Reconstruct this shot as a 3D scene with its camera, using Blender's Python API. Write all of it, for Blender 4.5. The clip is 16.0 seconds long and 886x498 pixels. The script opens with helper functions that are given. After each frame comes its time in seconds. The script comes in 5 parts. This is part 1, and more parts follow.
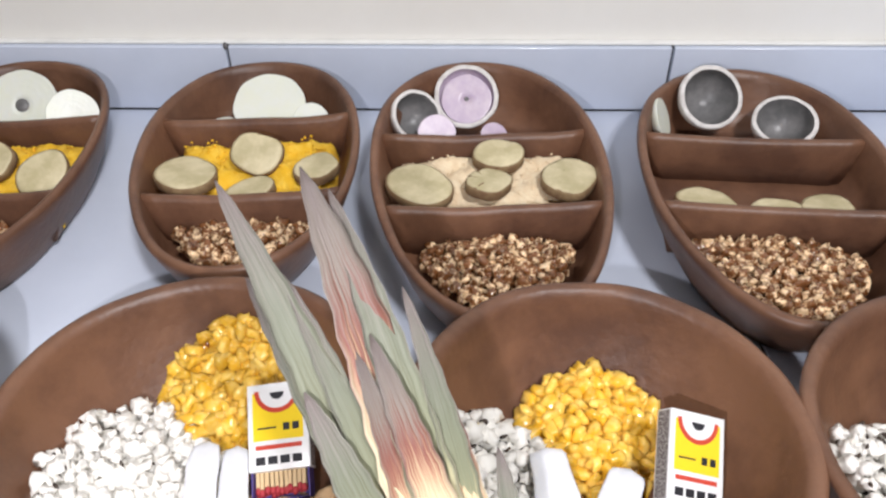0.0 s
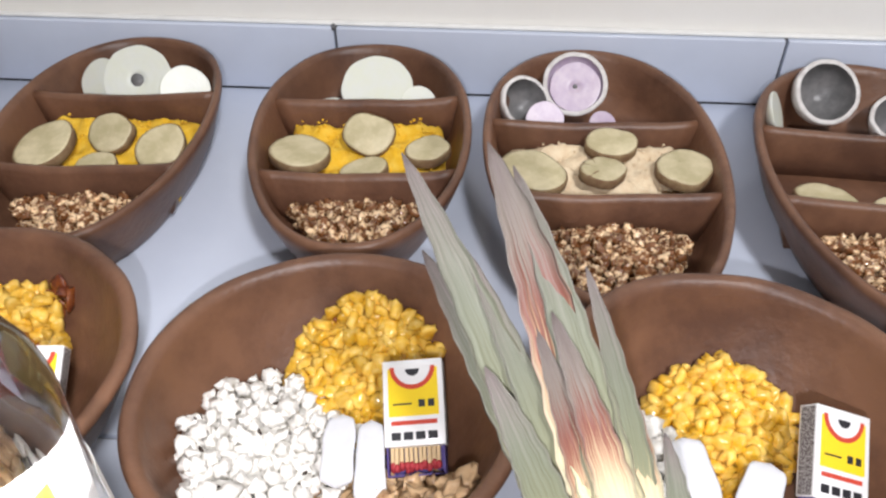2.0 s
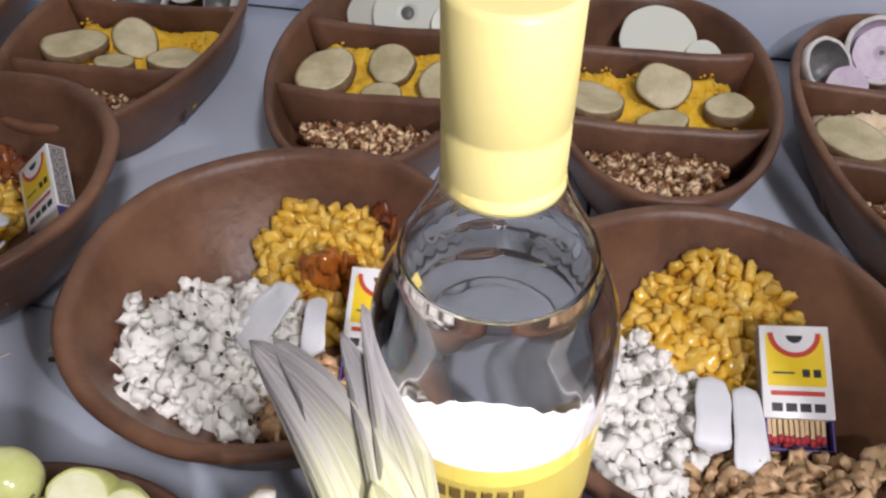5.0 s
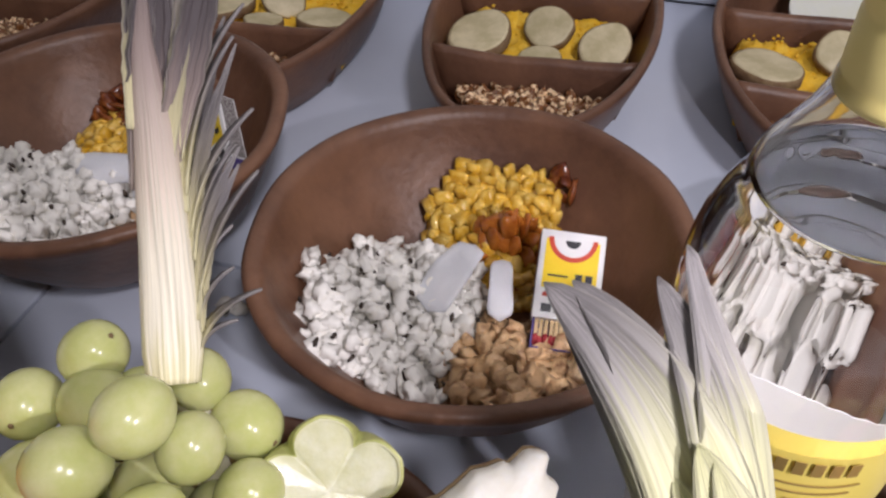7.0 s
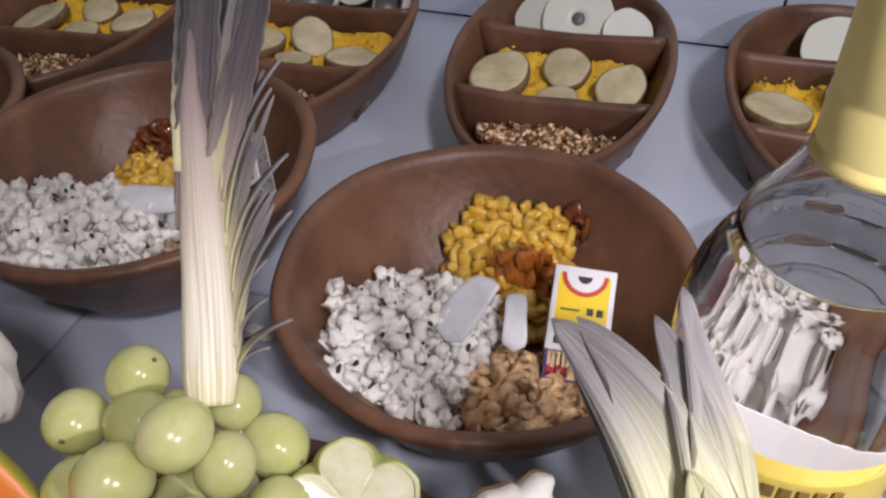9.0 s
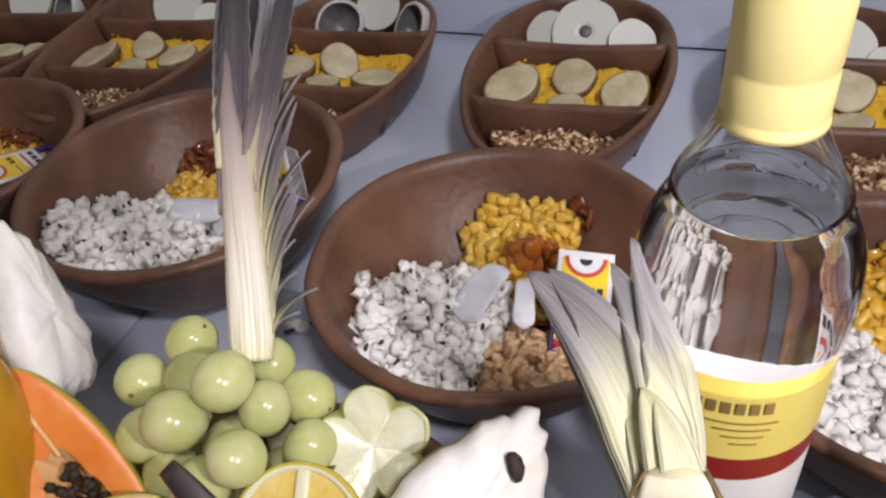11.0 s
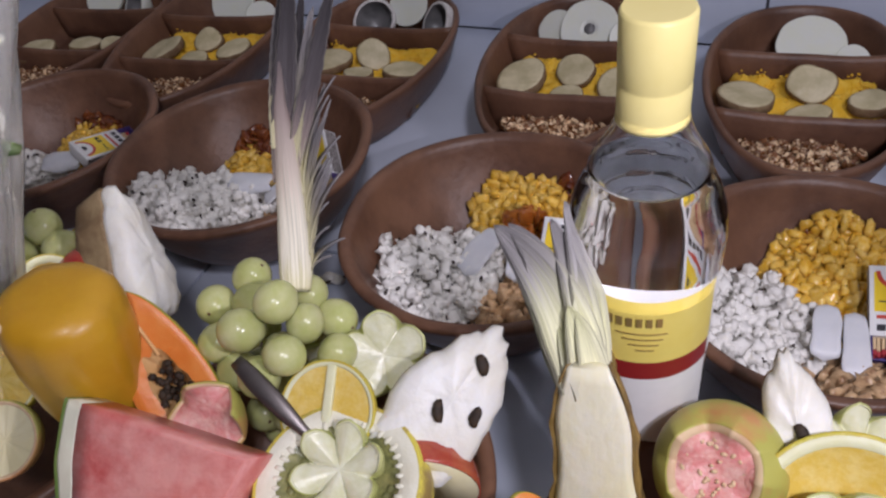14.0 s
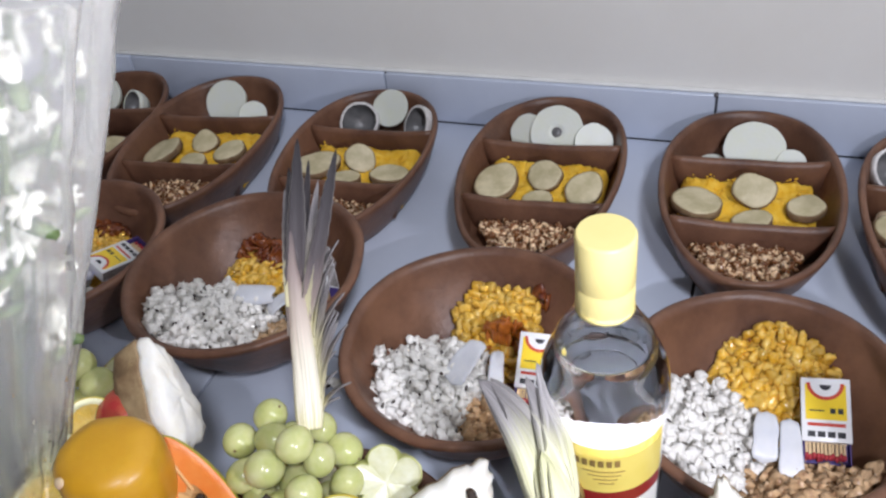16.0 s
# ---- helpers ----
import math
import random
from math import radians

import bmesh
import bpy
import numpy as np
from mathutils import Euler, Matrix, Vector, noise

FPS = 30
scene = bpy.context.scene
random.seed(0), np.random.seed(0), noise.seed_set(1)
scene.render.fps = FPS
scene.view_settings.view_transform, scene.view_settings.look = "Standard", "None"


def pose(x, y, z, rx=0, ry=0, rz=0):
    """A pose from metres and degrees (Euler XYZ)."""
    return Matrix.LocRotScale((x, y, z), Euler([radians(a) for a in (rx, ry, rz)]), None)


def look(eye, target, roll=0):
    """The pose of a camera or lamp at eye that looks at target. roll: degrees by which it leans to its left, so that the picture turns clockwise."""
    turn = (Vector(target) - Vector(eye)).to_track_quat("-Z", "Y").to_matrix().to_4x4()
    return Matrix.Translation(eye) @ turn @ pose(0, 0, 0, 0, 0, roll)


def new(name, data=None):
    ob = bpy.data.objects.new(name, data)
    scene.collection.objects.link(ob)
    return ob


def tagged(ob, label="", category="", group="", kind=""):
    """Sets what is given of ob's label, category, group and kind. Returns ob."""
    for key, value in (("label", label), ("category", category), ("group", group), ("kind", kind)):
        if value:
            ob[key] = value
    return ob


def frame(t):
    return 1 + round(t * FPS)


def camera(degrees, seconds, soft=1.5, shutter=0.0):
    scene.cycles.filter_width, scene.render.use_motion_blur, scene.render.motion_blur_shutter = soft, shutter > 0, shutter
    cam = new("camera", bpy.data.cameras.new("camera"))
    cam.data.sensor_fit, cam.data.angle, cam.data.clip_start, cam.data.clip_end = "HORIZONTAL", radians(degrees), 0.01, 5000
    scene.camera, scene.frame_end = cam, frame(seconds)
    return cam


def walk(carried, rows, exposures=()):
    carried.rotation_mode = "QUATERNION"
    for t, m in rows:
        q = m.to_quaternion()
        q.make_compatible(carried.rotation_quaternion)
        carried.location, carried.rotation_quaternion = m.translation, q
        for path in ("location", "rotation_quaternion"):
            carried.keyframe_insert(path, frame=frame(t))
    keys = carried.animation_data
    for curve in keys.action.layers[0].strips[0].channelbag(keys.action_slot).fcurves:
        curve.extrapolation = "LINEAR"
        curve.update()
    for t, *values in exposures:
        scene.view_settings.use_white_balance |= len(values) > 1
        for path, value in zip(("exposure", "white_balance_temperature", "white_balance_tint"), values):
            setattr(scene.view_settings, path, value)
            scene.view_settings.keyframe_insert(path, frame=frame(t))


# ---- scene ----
cam = camera(57.9, 16.0, 2.4)
PATH = [
    (0, (0.022, 0.004, 0.449), (0.007, 1.513, -0.864), -0.1),
    (0.5, (-0.001, 0.001, 0.455), (-0.055, 1.515, -0.851), -0.3),
    (1, (-0.014, -0.001, 0.453), (-0.093, 1.507, -0.858), -0.5),
    (1.5, (-0.023, -0.003, 0.448), (-0.114, 1.498, -0.872), -0.4),
    (2, (-0.036, -0.002, 0.444), (-0.153, 1.49, -0.883), -0.4),
    (2.5, (-0.054, -0.001, 0.439), (-0.187, 1.488, -0.89), -0.1),
    (3, (-0.088, 0.0, 0.437), (-0.283, 1.48, -0.893), -0.6),
    (3.5, (-0.113, -0.003, 0.427), (-0.35, 1.475, -0.899), -0.8),
    (4, (-0.14, -0.009, 0.417), (-0.407, 1.447, -0.929), -0.7),
    (4.2, (-0.154, -0.012, 0.421), (-0.431, 1.434, -0.933), -0.7),
    (6.3, (-0.258, -0.016, 0.388), (-0.612, 1.38, -0.999), 0.7),
    (6.5, (-0.263, -0.018, 0.388), (-0.662, 1.37, -0.995), -0.8),
    (7, (-0.278, -0.025, 0.382), (-0.731, 1.338, -1.01), -2.1),
    (7.5, (-0.293, -0.032, 0.377), (-0.778, 1.337, -0.998), -2.8),
    (8, (-0.3, -0.038, 0.376), (-0.793, 1.326, -1.0), -2.1),
    (8.5, (-0.291, -0.04, 0.391), (-0.82, 1.336, -0.962), -2.5),
    (8.7, (-0.282, -0.038, 0.395), (-0.79, 1.349, -0.953), -2.1),
    (10.8, (-0.252, -0.073, 0.425), (-0.886, 1.315, -0.867), -7.3),
    (11, (-0.237, -0.083, 0.419), (-0.862, 1.313, -0.87), -7.3),
    (11.5, (-0.214, -0.118, 0.422), (-0.849, 1.29, -0.85), -6.9),
    (12, (-0.18, -0.159, 0.435), (-0.836, 1.26, -0.813), -7.7),
    (12.5, (-0.159, -0.188, 0.437), (-0.808, 1.243, -0.8), -7.0),
    (13, (-0.154, -0.199, 0.451), (-0.845, 1.203, -0.797), -7.9),
    (13.5, (-0.168, -0.181, 0.473), (-0.885, 1.174, -0.812), -8.9),
    (14, (-0.172, -0.164, 0.485), (-0.886, 1.163, -0.83), -9.2),
    (14.5, (-0.167, -0.157, 0.517), (-0.848, 1.178, -0.807), -8.9),
    (15, (-0.176, -0.162, 0.542), (-0.882, 1.155, -0.787), -9.2),
    (15.5, (-0.17, -0.163, 0.571), (-0.856, 1.184, -0.738), -9.2),
    (16, (-0.163, -0.169, 0.602), (-0.833, 1.212, -0.68), -9.1),
]
EXPOSURES = [(0.0, 0.99, 6500, 10), (2.0, 0.97, 6500, 10), (4.0, 0.56, 6480, 12), (6.5, 0.32, 6500, 17), (8.5, 0.22, 6500, 18), (11.0, 0.30, 6450, 17), (12.5, -0.20, 6350, 21), (13.5, -0.24, 6250, 21), (14.5, 0.03, 6050, 19), (15.0, 0.12, 6050, 17), (16.0, 0.54, 6000, 12)]
walk(cam, [(t, look(eye, target, roll)) for t, eye, target, roll in PATH], EXPOSURES)


# ---- world and light ----
world = bpy.data.worlds.new("world")
scene.world = world
world.use_nodes = True
world.node_tree.nodes["Background"].inputs[0].default_value = (0.9, 0.95, 1.0, 1)
world.node_tree.nodes["Background"].inputs[1].default_value = 0.3


def area_lamp(name, eye, target, size, power, colour):
    data = bpy.data.lights.new(name, "AREA")
    data.shape, data.size, data.energy, data.color = "DISK", size, power, colour
    ob = new(name, data)
    ob.matrix_world = look(eye, target)
    return ob


area_lamp("ceiling_lamp_light", (0.75, -1.05, 2.40), (0.35, 0.4, 0), 0.35, 30, (0.97, 0.957, 0.98))
torch = bpy.data.lights.new("phone_torch", "POINT")
torch.energy, torch.shadow_soft_size, torch.color = 4.4, 0.008, (0.985, 0.955, 1.0)
new("phone_torch", torch).location = (-0.04, -0.10, 0.46)


# ---- materials ----
def material(name, colour, rough=0.6, spots=None, amount=0.5, scale=30.0, bump=0.0, bump_scale=200.0, metal=0.0,
             vary=0.0, transmission=0.0, subsurface=0.0, spec=0.5, coat=0.0, ior=1.45, detail=6.0, low=0.4, high=0.65, stretch=None):
    """A surface with grain at two scales: spots of a second colour, fine relief, and a change from piece to piece."""
    m = bpy.data.materials.new(name)
    m.use_nodes = True
    nt = m.node_tree
    b = nt.nodes["Principled BSDF"]
    b.inputs["Roughness"].default_value, b.inputs["Metallic"].default_value = rough, metal
    b.inputs["Transmission Weight"].default_value, b.inputs["IOR"].default_value = transmission, ior
    b.inputs["Specular IOR Level"].default_value, b.inputs["Coat Weight"].default_value = spec, coat
    if subsurface:
        b.inputs["Subsurface Weight"].default_value, b.inputs["Subsurface Scale"].default_value = subsurface, 0.004
        b.inputs["Subsurface Radius"].default_value = (1.0, 0.9, 0.7)
    co = nt.nodes.new("ShaderNodeTexCoord")
    out = co.outputs["Object"]
    if stretch:
        mp = nt.nodes.new("ShaderNodeMapping")
        mp.inputs["Scale"].default_value = stretch
        nt.links.new(out, mp.inputs["Vector"])
        out = mp.outputs["Vector"]
    base = None
    if spots:
        n = nt.nodes.new("ShaderNodeTexNoise")
        n.inputs["Scale"].default_value, n.inputs["Detail"].default_value, n.inputs["Roughness"].default_value = scale, detail, 0.65
        nt.links.new(out, n.inputs["Vector"])
        r = nt.nodes.new("ShaderNodeMapRange")
        r.inputs[1].default_value, r.inputs[2].default_value, r.inputs[4].default_value = low, high, amount
        nt.links.new(n.outputs["Fac"], r.inputs[0])
        mix = nt.nodes.new("ShaderNodeMix")
        mix.data_type = "RGBA"
        mix.inputs[6].default_value, mix.inputs[7].default_value = (*colour, 1), (*spots, 1)
        nt.links.new(r.outputs[0], mix.inputs[0])
        base = mix.outputs[2]
    if vary:
        g = nt.nodes.new("ShaderNodeNewGeometry")
        o = nt.nodes.new("ShaderNodeObjectInfo")
        a = nt.nodes.new("ShaderNodeMath")
        a.operation = "ADD"
        nt.links.new(g.outputs["Random Per Island"], a.inputs[0])
        nt.links.new(o.outputs["Random"], a.inputs[1])
        w = nt.nodes.new("ShaderNodeMapRange")
        w.inputs[2].default_value = 2.0
        w.inputs[3].default_value, w.inputs[4].default_value = 1 - vary, 1 + vary
        nt.links.new(a.outputs[0], w.inputs[0])
        h = nt.nodes.new("ShaderNodeHueSaturation")
        h.inputs["Color"].default_value = (*colour, 1)
        nt.links.new(w.outputs[0], h.inputs["Value"])
        if base:
            nt.links.new(base, h.inputs["Color"])
        base = h.outputs[0]
    if base:
        nt.links.new(base, b.inputs["Base Color"])
    else:
        b.inputs["Base Color"].default_value = (*colour, 1)
    if bump:
        n2 = nt.nodes.new("ShaderNodeTexNoise")
        n2.inputs["Scale"].default_value, n2.inputs["Detail"].default_value = bump_scale, 5.0
        nt.links.new(out, n2.inputs["Vector"])
        bp = nt.nodes.new("ShaderNodeBump")
        bp.inputs["Strength"].default_value, bp.inputs["Distance"].default_value = bump, 0.002
        nt.links.new(n2.outputs["Fac"], bp.inputs["Height"])
        nt.links.new(bp.outputs[0], b.inputs["Normal"])
    return m


CLAY = material("fired_clay", (0.185, 0.090, 0.051), 0.42, (0.082, 0.037, 0.023), 0.85, 13, 0.3, 160, vary=0.12)
TILE = material("glazed_tile", (0.57, 0.62, 0.73), 0.18, (0.51, 0.56, 0.67), 0.6, 6, 0.03, 40, vary=0.03)
GROUT = material("grout", (0.10, 0.10, 0.11), 0.9, (0.22, 0.22, 0.22), 0.8, 40, 0.3, 300)
PLASTER = material("painted_plaster", (0.86, 0.85, 0.81), 0.8, (0.80, 0.78, 0.73), 0.6, 3, 0.12, 90)
WHITE_TRIM = material("white_grout_bead", (0.80, 0.80, 0.78), 0.7, (0.66, 0.66, 0.64), 0.6, 25, 0.2, 200)
# colour of the unseen walls, darkened to hold down bounced light
ROOM = material("dimmed_wall_paint", (0.30, 0.29, 0.27), 0.8, (0.26, 0.25, 0.23), 0.6, 3, 0.12, 90)
# ceiling colour, greyed so that less light bounces down
CEIL = material("dimmed_ceiling_paint", (0.46, 0.45, 0.43), 0.85, (0.60, 0.59, 0.56), 0.5, 3, 0.1, 80)
GLASS = material("clear_glass", (1, 1, 1), 0.0, transmission=1.0, ior=1.45)
CAP_YELLOW = material("yellow_plastic", (0.86, 0.74, 0.30), 0.4, (0.82, 0.69, 0.25), 0.5, 40, 0.05, 200)
PAPER_WHITE = material("white_paper", (0.84, 0.84, 0.84), 0.45, (0.76, 0.76, 0.76), 0.5, 60)
PAPER_YELLOW = material("yellow_paper", (0.82, 0.68, 0.17), 0.35, (0.78, 0.62, 0.12), 0.5, 60)
PAPER_RED = material("dark_red_print", (0.28, 0.02, 0.02), 0.4)
PRINT_DARK = material("black_print", (0.02, 0.02, 0.025), 0.4)
PRINT_GOLD = material("gold_print", (0.45, 0.32, 0.12), 0.35, metal=0.6)


# ---- helpers of the scene ----
def mesh_of(name, verts, faces, mat=None, smooth=True):
    me = bpy.data.meshes.new(name)
    me.from_pydata([tuple(v) for v in verts], [], [tuple(f) for f in faces])
    me.validate()
    if smooth:
        me.shade_smooth()
    if mat:
        me.materials.append(mat)
    return me


def bm_mesh(name, bm, mat=None, smooth=True):
    me = bpy.data.meshes.new(name)
    bmesh.ops.recalc_face_normals(bm, faces=bm.faces)
    bm.to_mesh(me)
    bm.free()
    if smooth:
        me.shade_smooth()
    if mat:
        me.materials.append(mat)
    return me


def part(name, me, parent, label="", m=None):
    ob = new(name, me)
    ob.parent = parent
    if m is not None:
        ob.matrix_basis = m
    if label:
        ob["label"] = label
    return ob


def thing(name, m, label, category, group=""):
    ob = new(name)
    ob.empty_display_size = 0.02
    ob.matrix_basis = m
    return tagged(ob, label, category, group)


def lone(name, me, m, label, category, group="", kind=""):
    ob = new(name, me)
    ob.matrix_basis = m
    return tagged(ob, label, category, group, kind)


def sharp(me, degrees=40):
    """Smooth shading that keeps the hard edges."""
    bm = bmesh.new()
    bm.from_mesh(me)
    for e in bm.edges:
        e.smooth = not (len(e.link_faces) == 2 and e.calc_face_angle(0) > radians(degrees))
    bm.to_mesh(me)
    bm.free()
    return me


def box_mesh(name, sx, sy, sz, mat, bevel=0.0008, segments=2, centre=(0, 0, 0)):
    bm = bmesh.new()
    bmesh.ops.create_cube(bm, size=1)
    for v in bm.verts:
        v.co = Vector((v.co.x * sx, v.co.y * sy, v.co.z * sz)) + Vector(centre)
    if bevel:
        bmesh.ops.bevel(bm, geom=bm.edges[:], offset=bevel, segments=segments, profile=0.5, affect="EDGES")
    return sharp(bm_mesh(name, bm, mat), 50)


def loft(loops, close_start=True, close_end=True):
    """Verts and faces of a skin over loops of equally many points."""
    n = len(loops[0])
    verts = [Vector(p) for lp in loops for p in lp]
    faces = []
    for i in range(len(loops) - 1):
        for k in range(n):
            a, b = i * n + k, i * n + (k + 1) % n
            faces.append((a, b, b + n, a + n))
    if close_start:
        faces.append(tuple(range(n - 1, -1, -1)))
    if close_end:
        faces.append(tuple(range((len(loops) - 1) * n, len(loops) * n)))
    return verts, faces


def ring(r, z, n=72, wob=0.0, seed=0):
    out = []
    for k in range(n):
        a = 2 * math.pi * k / n
        d = 1 + wob * noise.noise((2.2 * math.cos(a) + seed * 7.3, 2.2 * math.sin(a), z * 8))
        out.append((r * d * math.cos(a), r * d * math.sin(a), z))
    return out


def lathe(name, profile, mat, n=72, wob=0.0, seed=0, close=True):
    v, f = loft([ring(max(r, 0.0003), z, n, wob, seed) for r, z in profile], close, close)
    return mesh_of(name, v, f, mat)


# ---- the room ----
WALL_Y = 0.75
TILE_SIZE, JOINT = 0.4515, 0.003
floor = lone("floor", box_mesh("floor", 4.4, 4.0, 0.1, GROUT, 0, 1, (0, -1.0, -0.0545)), Matrix(), "pale blue-white glazed floor tiles with dark joints", "floor", kind="structure")
wall_back = lone("wall_north", box_mesh("wall_north", 4.4, 0.12, 2.6, PLASTER, 0), pose(0, WALL_Y + 0.07, 1.25), "unseen added wall, darkened to cut bounced light behind the dishes", "wall", kind="structure")
# three walls added out of view, kept dark to weaken the fill light
lone("wall_south", box_mesh("wall_south", 4.4, 0.12, 2.6, ROOM, 0), pose(0, -2.9, 1.25), "unseen added wall, darkened to cut bounced light", "wall", kind="structure")
lone("wall_west", box_mesh("wall_west", 0.12, 3.58, 2.6, ROOM, 0), pose(-2.14, -1.05, 1.25), "unseen added wall, darkened to cut bounced light", "wall", kind="structure")
lone("wall_east", box_mesh("wall_east", 0.12, 3.58, 2.6, ROOM, 0), pose(2.14, -1.05, 1.25), "unseen added wall, darkened to cut bounced light", "wall", kind="structure")
# ceiling added out of view, its grey lowers the ambient bounce
lone("ceiling", box_mesh("ceiling", 4.4, 4.0, 0.1, CEIL, 0), pose(0, -1.05, 2.605), "unseen added ceiling, greyed to cut bounced light", "ceiling", kind="structure")
baseboard = lone("baseboard", box_mesh("baseboard", 4.16, 0.006, 0.073, GROUT, 0), pose(0, WALL_Y + 0.0065, 0.0365), "pale blue tile baseboard along the wall", "baseboard", kind="structure")
tile_mesh = box_mesh("tile", TILE_SIZE - JOINT, TILE_SIZE - JOINT, 0.01, TILE, 0.0012, 2)
skirt_mesh = box_mesh("skirting_tile", TILE_SIZE - JOINT, 0.008, 0.071, TILE, 0.001, 2)
bead_mesh = box_mesh("grout_bead", 4.16, 0.0075, 0.0035, WHITE_TRIM, 0.0015, 2)
lone("trim", bead_mesh, pose(0, WALL_Y + 0.0052, 0.0738), "thin white grout bead on top of the tile baseboard", "trim", kind="structure")

# ---- clay bowls ----
BOWL_IN = [(0.0, 0.011), (0.052, 0.012), (0.066, 0.018), (0.084, 0.036), (0.100, 0.060), (0.108, 0.078)]


def bowl_depth(r, scale=1.0):
    """Height of the bowl's inner face at a distance r from its axis."""
    r = r / scale
    for (r0, z0), (r1, z1) in zip(BOWL_IN, BOWL_IN[1:]):
        if r <= r1:
            return (z0 + (z1 - z0) * (r - r0) / (r1 - r0)) * 1.0
    return BOWL_IN[-1][1]


def clay_bowl(name, x, y, radius, height, label, seed, turn=0):
    s, h = radius / 0.12, height / 0.088
    prof = [(0.0, 0.0), (0.060, 0.0), (0.066, 0.004), (0.080, 0.018), (0.096, 0.040), (0.108, 0.064), (0.1155, 0.078), (0.1195, 0.084), (0.1195, 0.0875), (0.1165, 0.0895),
            (0.1115, 0.0885), (0.1085, 0.084), (0.107, 0.078), (0.099, 0.060), (0.083, 0.036), (0.066, 0.018), (0.052, 0.012), (0.0, 0.011)]
    me = lathe(name, [(r * s, z * h) for r, z in prof], CLAY, 96, 0.022, seed)
    return lone(name, me, pose(x, y, 0.0006, 0, 0, turn), label, "bowl", "round clay bowls")


ROUND = {"a": (-0.863, 0.305, 0.12, 0.088), "b": (-0.626, 0.317, 0.126, 0.09), "c": (-0.3635, 0.279, 0.122, 0.088), "d": (-0.1235, 0.278, 0.113, 0.088), "e": (0.108, 0.27, 0.117, 0.088), "f": (0.334, 0.262, 0.118, 0.088)}
for i, (k, (x, y, r, h)) in enumerate(ROUND.items()):
    clay_bowl("clay_bowl", x, y, r, h, "brown fired clay bowl with popcorn and corn on the tiled floor", i + 1)


# ---- oval dishes in three compartments ----
def egg(a, w, l):
    """A point of the oval outline: rounder at the back, narrower at the front."""
    c, s = math.cos(a), math.sin(a)
    k = 1 + 0.10 * s
    sx = math.copysign(abs(c) ** 0.92, c)
    return Vector((w / 2 * sx * k, l / 2 * math.copysign(abs(s) ** 0.95, s)))


def egg_half_width(y, w, l):
    best = 0
    for i in range(91):
        p = egg(radians(-90 + 2 * i), w, l)
        if abs(p.y - y) < l / 60:
            best = max(best, p.x)
    return best


OVAL_H = 0.062


def oval_dish(x, y, w, l, turn, label, seed, d1=0.064, d2=-0.054):
    w, l = w * 0.99, l * 0.985
    base = thing("oval_dish", pose(x, y, 0.0006, 0, 0, turn), label, "dish", "oval clay dishes")
    n = 96
    prof = [(0.70, 0.0), (0.76, 0.003), (0.88, 0.024), (0.965, 0.046), (1.0, 0.056), (0.995, 0.0605), (0.965, 0.062), (0.935, 0.0605), (0.915, 0.055), (0.86, 0.028), (0.80, 0.013), (0.70, 0.010)]
    loops = []
    for f, z in prof:
        lp = []
        for k in range(n):
            a = 2 * math.pi * k / n
            p = egg(a, w, l)
            off = (1 - f) * w / 2
            q = p.normalized() * (p.length - off * (1.0 + 0.25 * abs(math.sin(a))))
            d = 1 + 0.012 * noise.noise((2 * math.cos(a) + seed * 5.1, 2 * math.sin(a), z * 10))
            lp.append((q.x * d, q.y * d, z))
        loops.append(lp)
    v, f = loft(loops)
    part("dish_body", mesh_of("dish_body", v, f, CLAY), base)
    for yy in (d1, d2):
        hw = egg_half_width(yy, w, l) - 0.006
        hw0 = hw - 0.014
        prof2 = [(-0.009, 0.008), (-0.006, 0.030), (-0.0052, 0.047), (-0.003, 0.0505), (0, 0.0515), (0.003, 0.0505), (0.0052, 0.047), (0.006, 0.030), (0.009, 0.008)]
        loops = []
        for i in range(13):
            u = -1 + i / 6
            lp = []
            for dy, z in prof2:
                half = hw0 + (hw - hw0) * min(1, (z - 0.008) / 0.035)
                sag = 0.004 * abs(u) ** 3 + 0.0012 * noise.noise((u * 2, yy * 40 + seed, 0))
                lp.append((u * half, yy + dy + 0.002 * noise.noise((u * 1.5, seed * 3.0, yy * 9)), z + (sag if z > 0.02 else 0)))
            loops.append(lp)
        v, f = loft(loops)
        part("divider", mesh_of("divider", v, f, CLAY), base)
    return base


OVALS = [(-1.058, 0.56, 0.203, 0.337, 6), (-0.862, 0.566, 0.206, 0.34, 7), (-0.625, 0.568, 0.196, 0.32, 4), (-0.3835, 0.574, 0.194, 0.332, 3), (-0.152, 0.579, 0.194, 0.321, 4), (0.056, 0.556, 0.204, 0.368, 3), (0.29, 0.547, 0.216, 0.36, -4)]
SPLIT = {5: (0.061, -0.044), 6: (0.066, -0.036)}
for i, (x, y, w, l, turn) in enumerate(OVALS):
    oval_dish(x, y, w, l, turn, "oval brown clay dish in three compartments on the floor", i + 11, *SPLIT.get(i, (0.064, -0.052)))

# ---- the bottle ----
BX, BY = -0.2245, 0.152
bottle = thing("glass_bottle", pose(BX, BY, 0.0006), "clear glass spirit bottle with yellow cap and yellow label", "bottle")
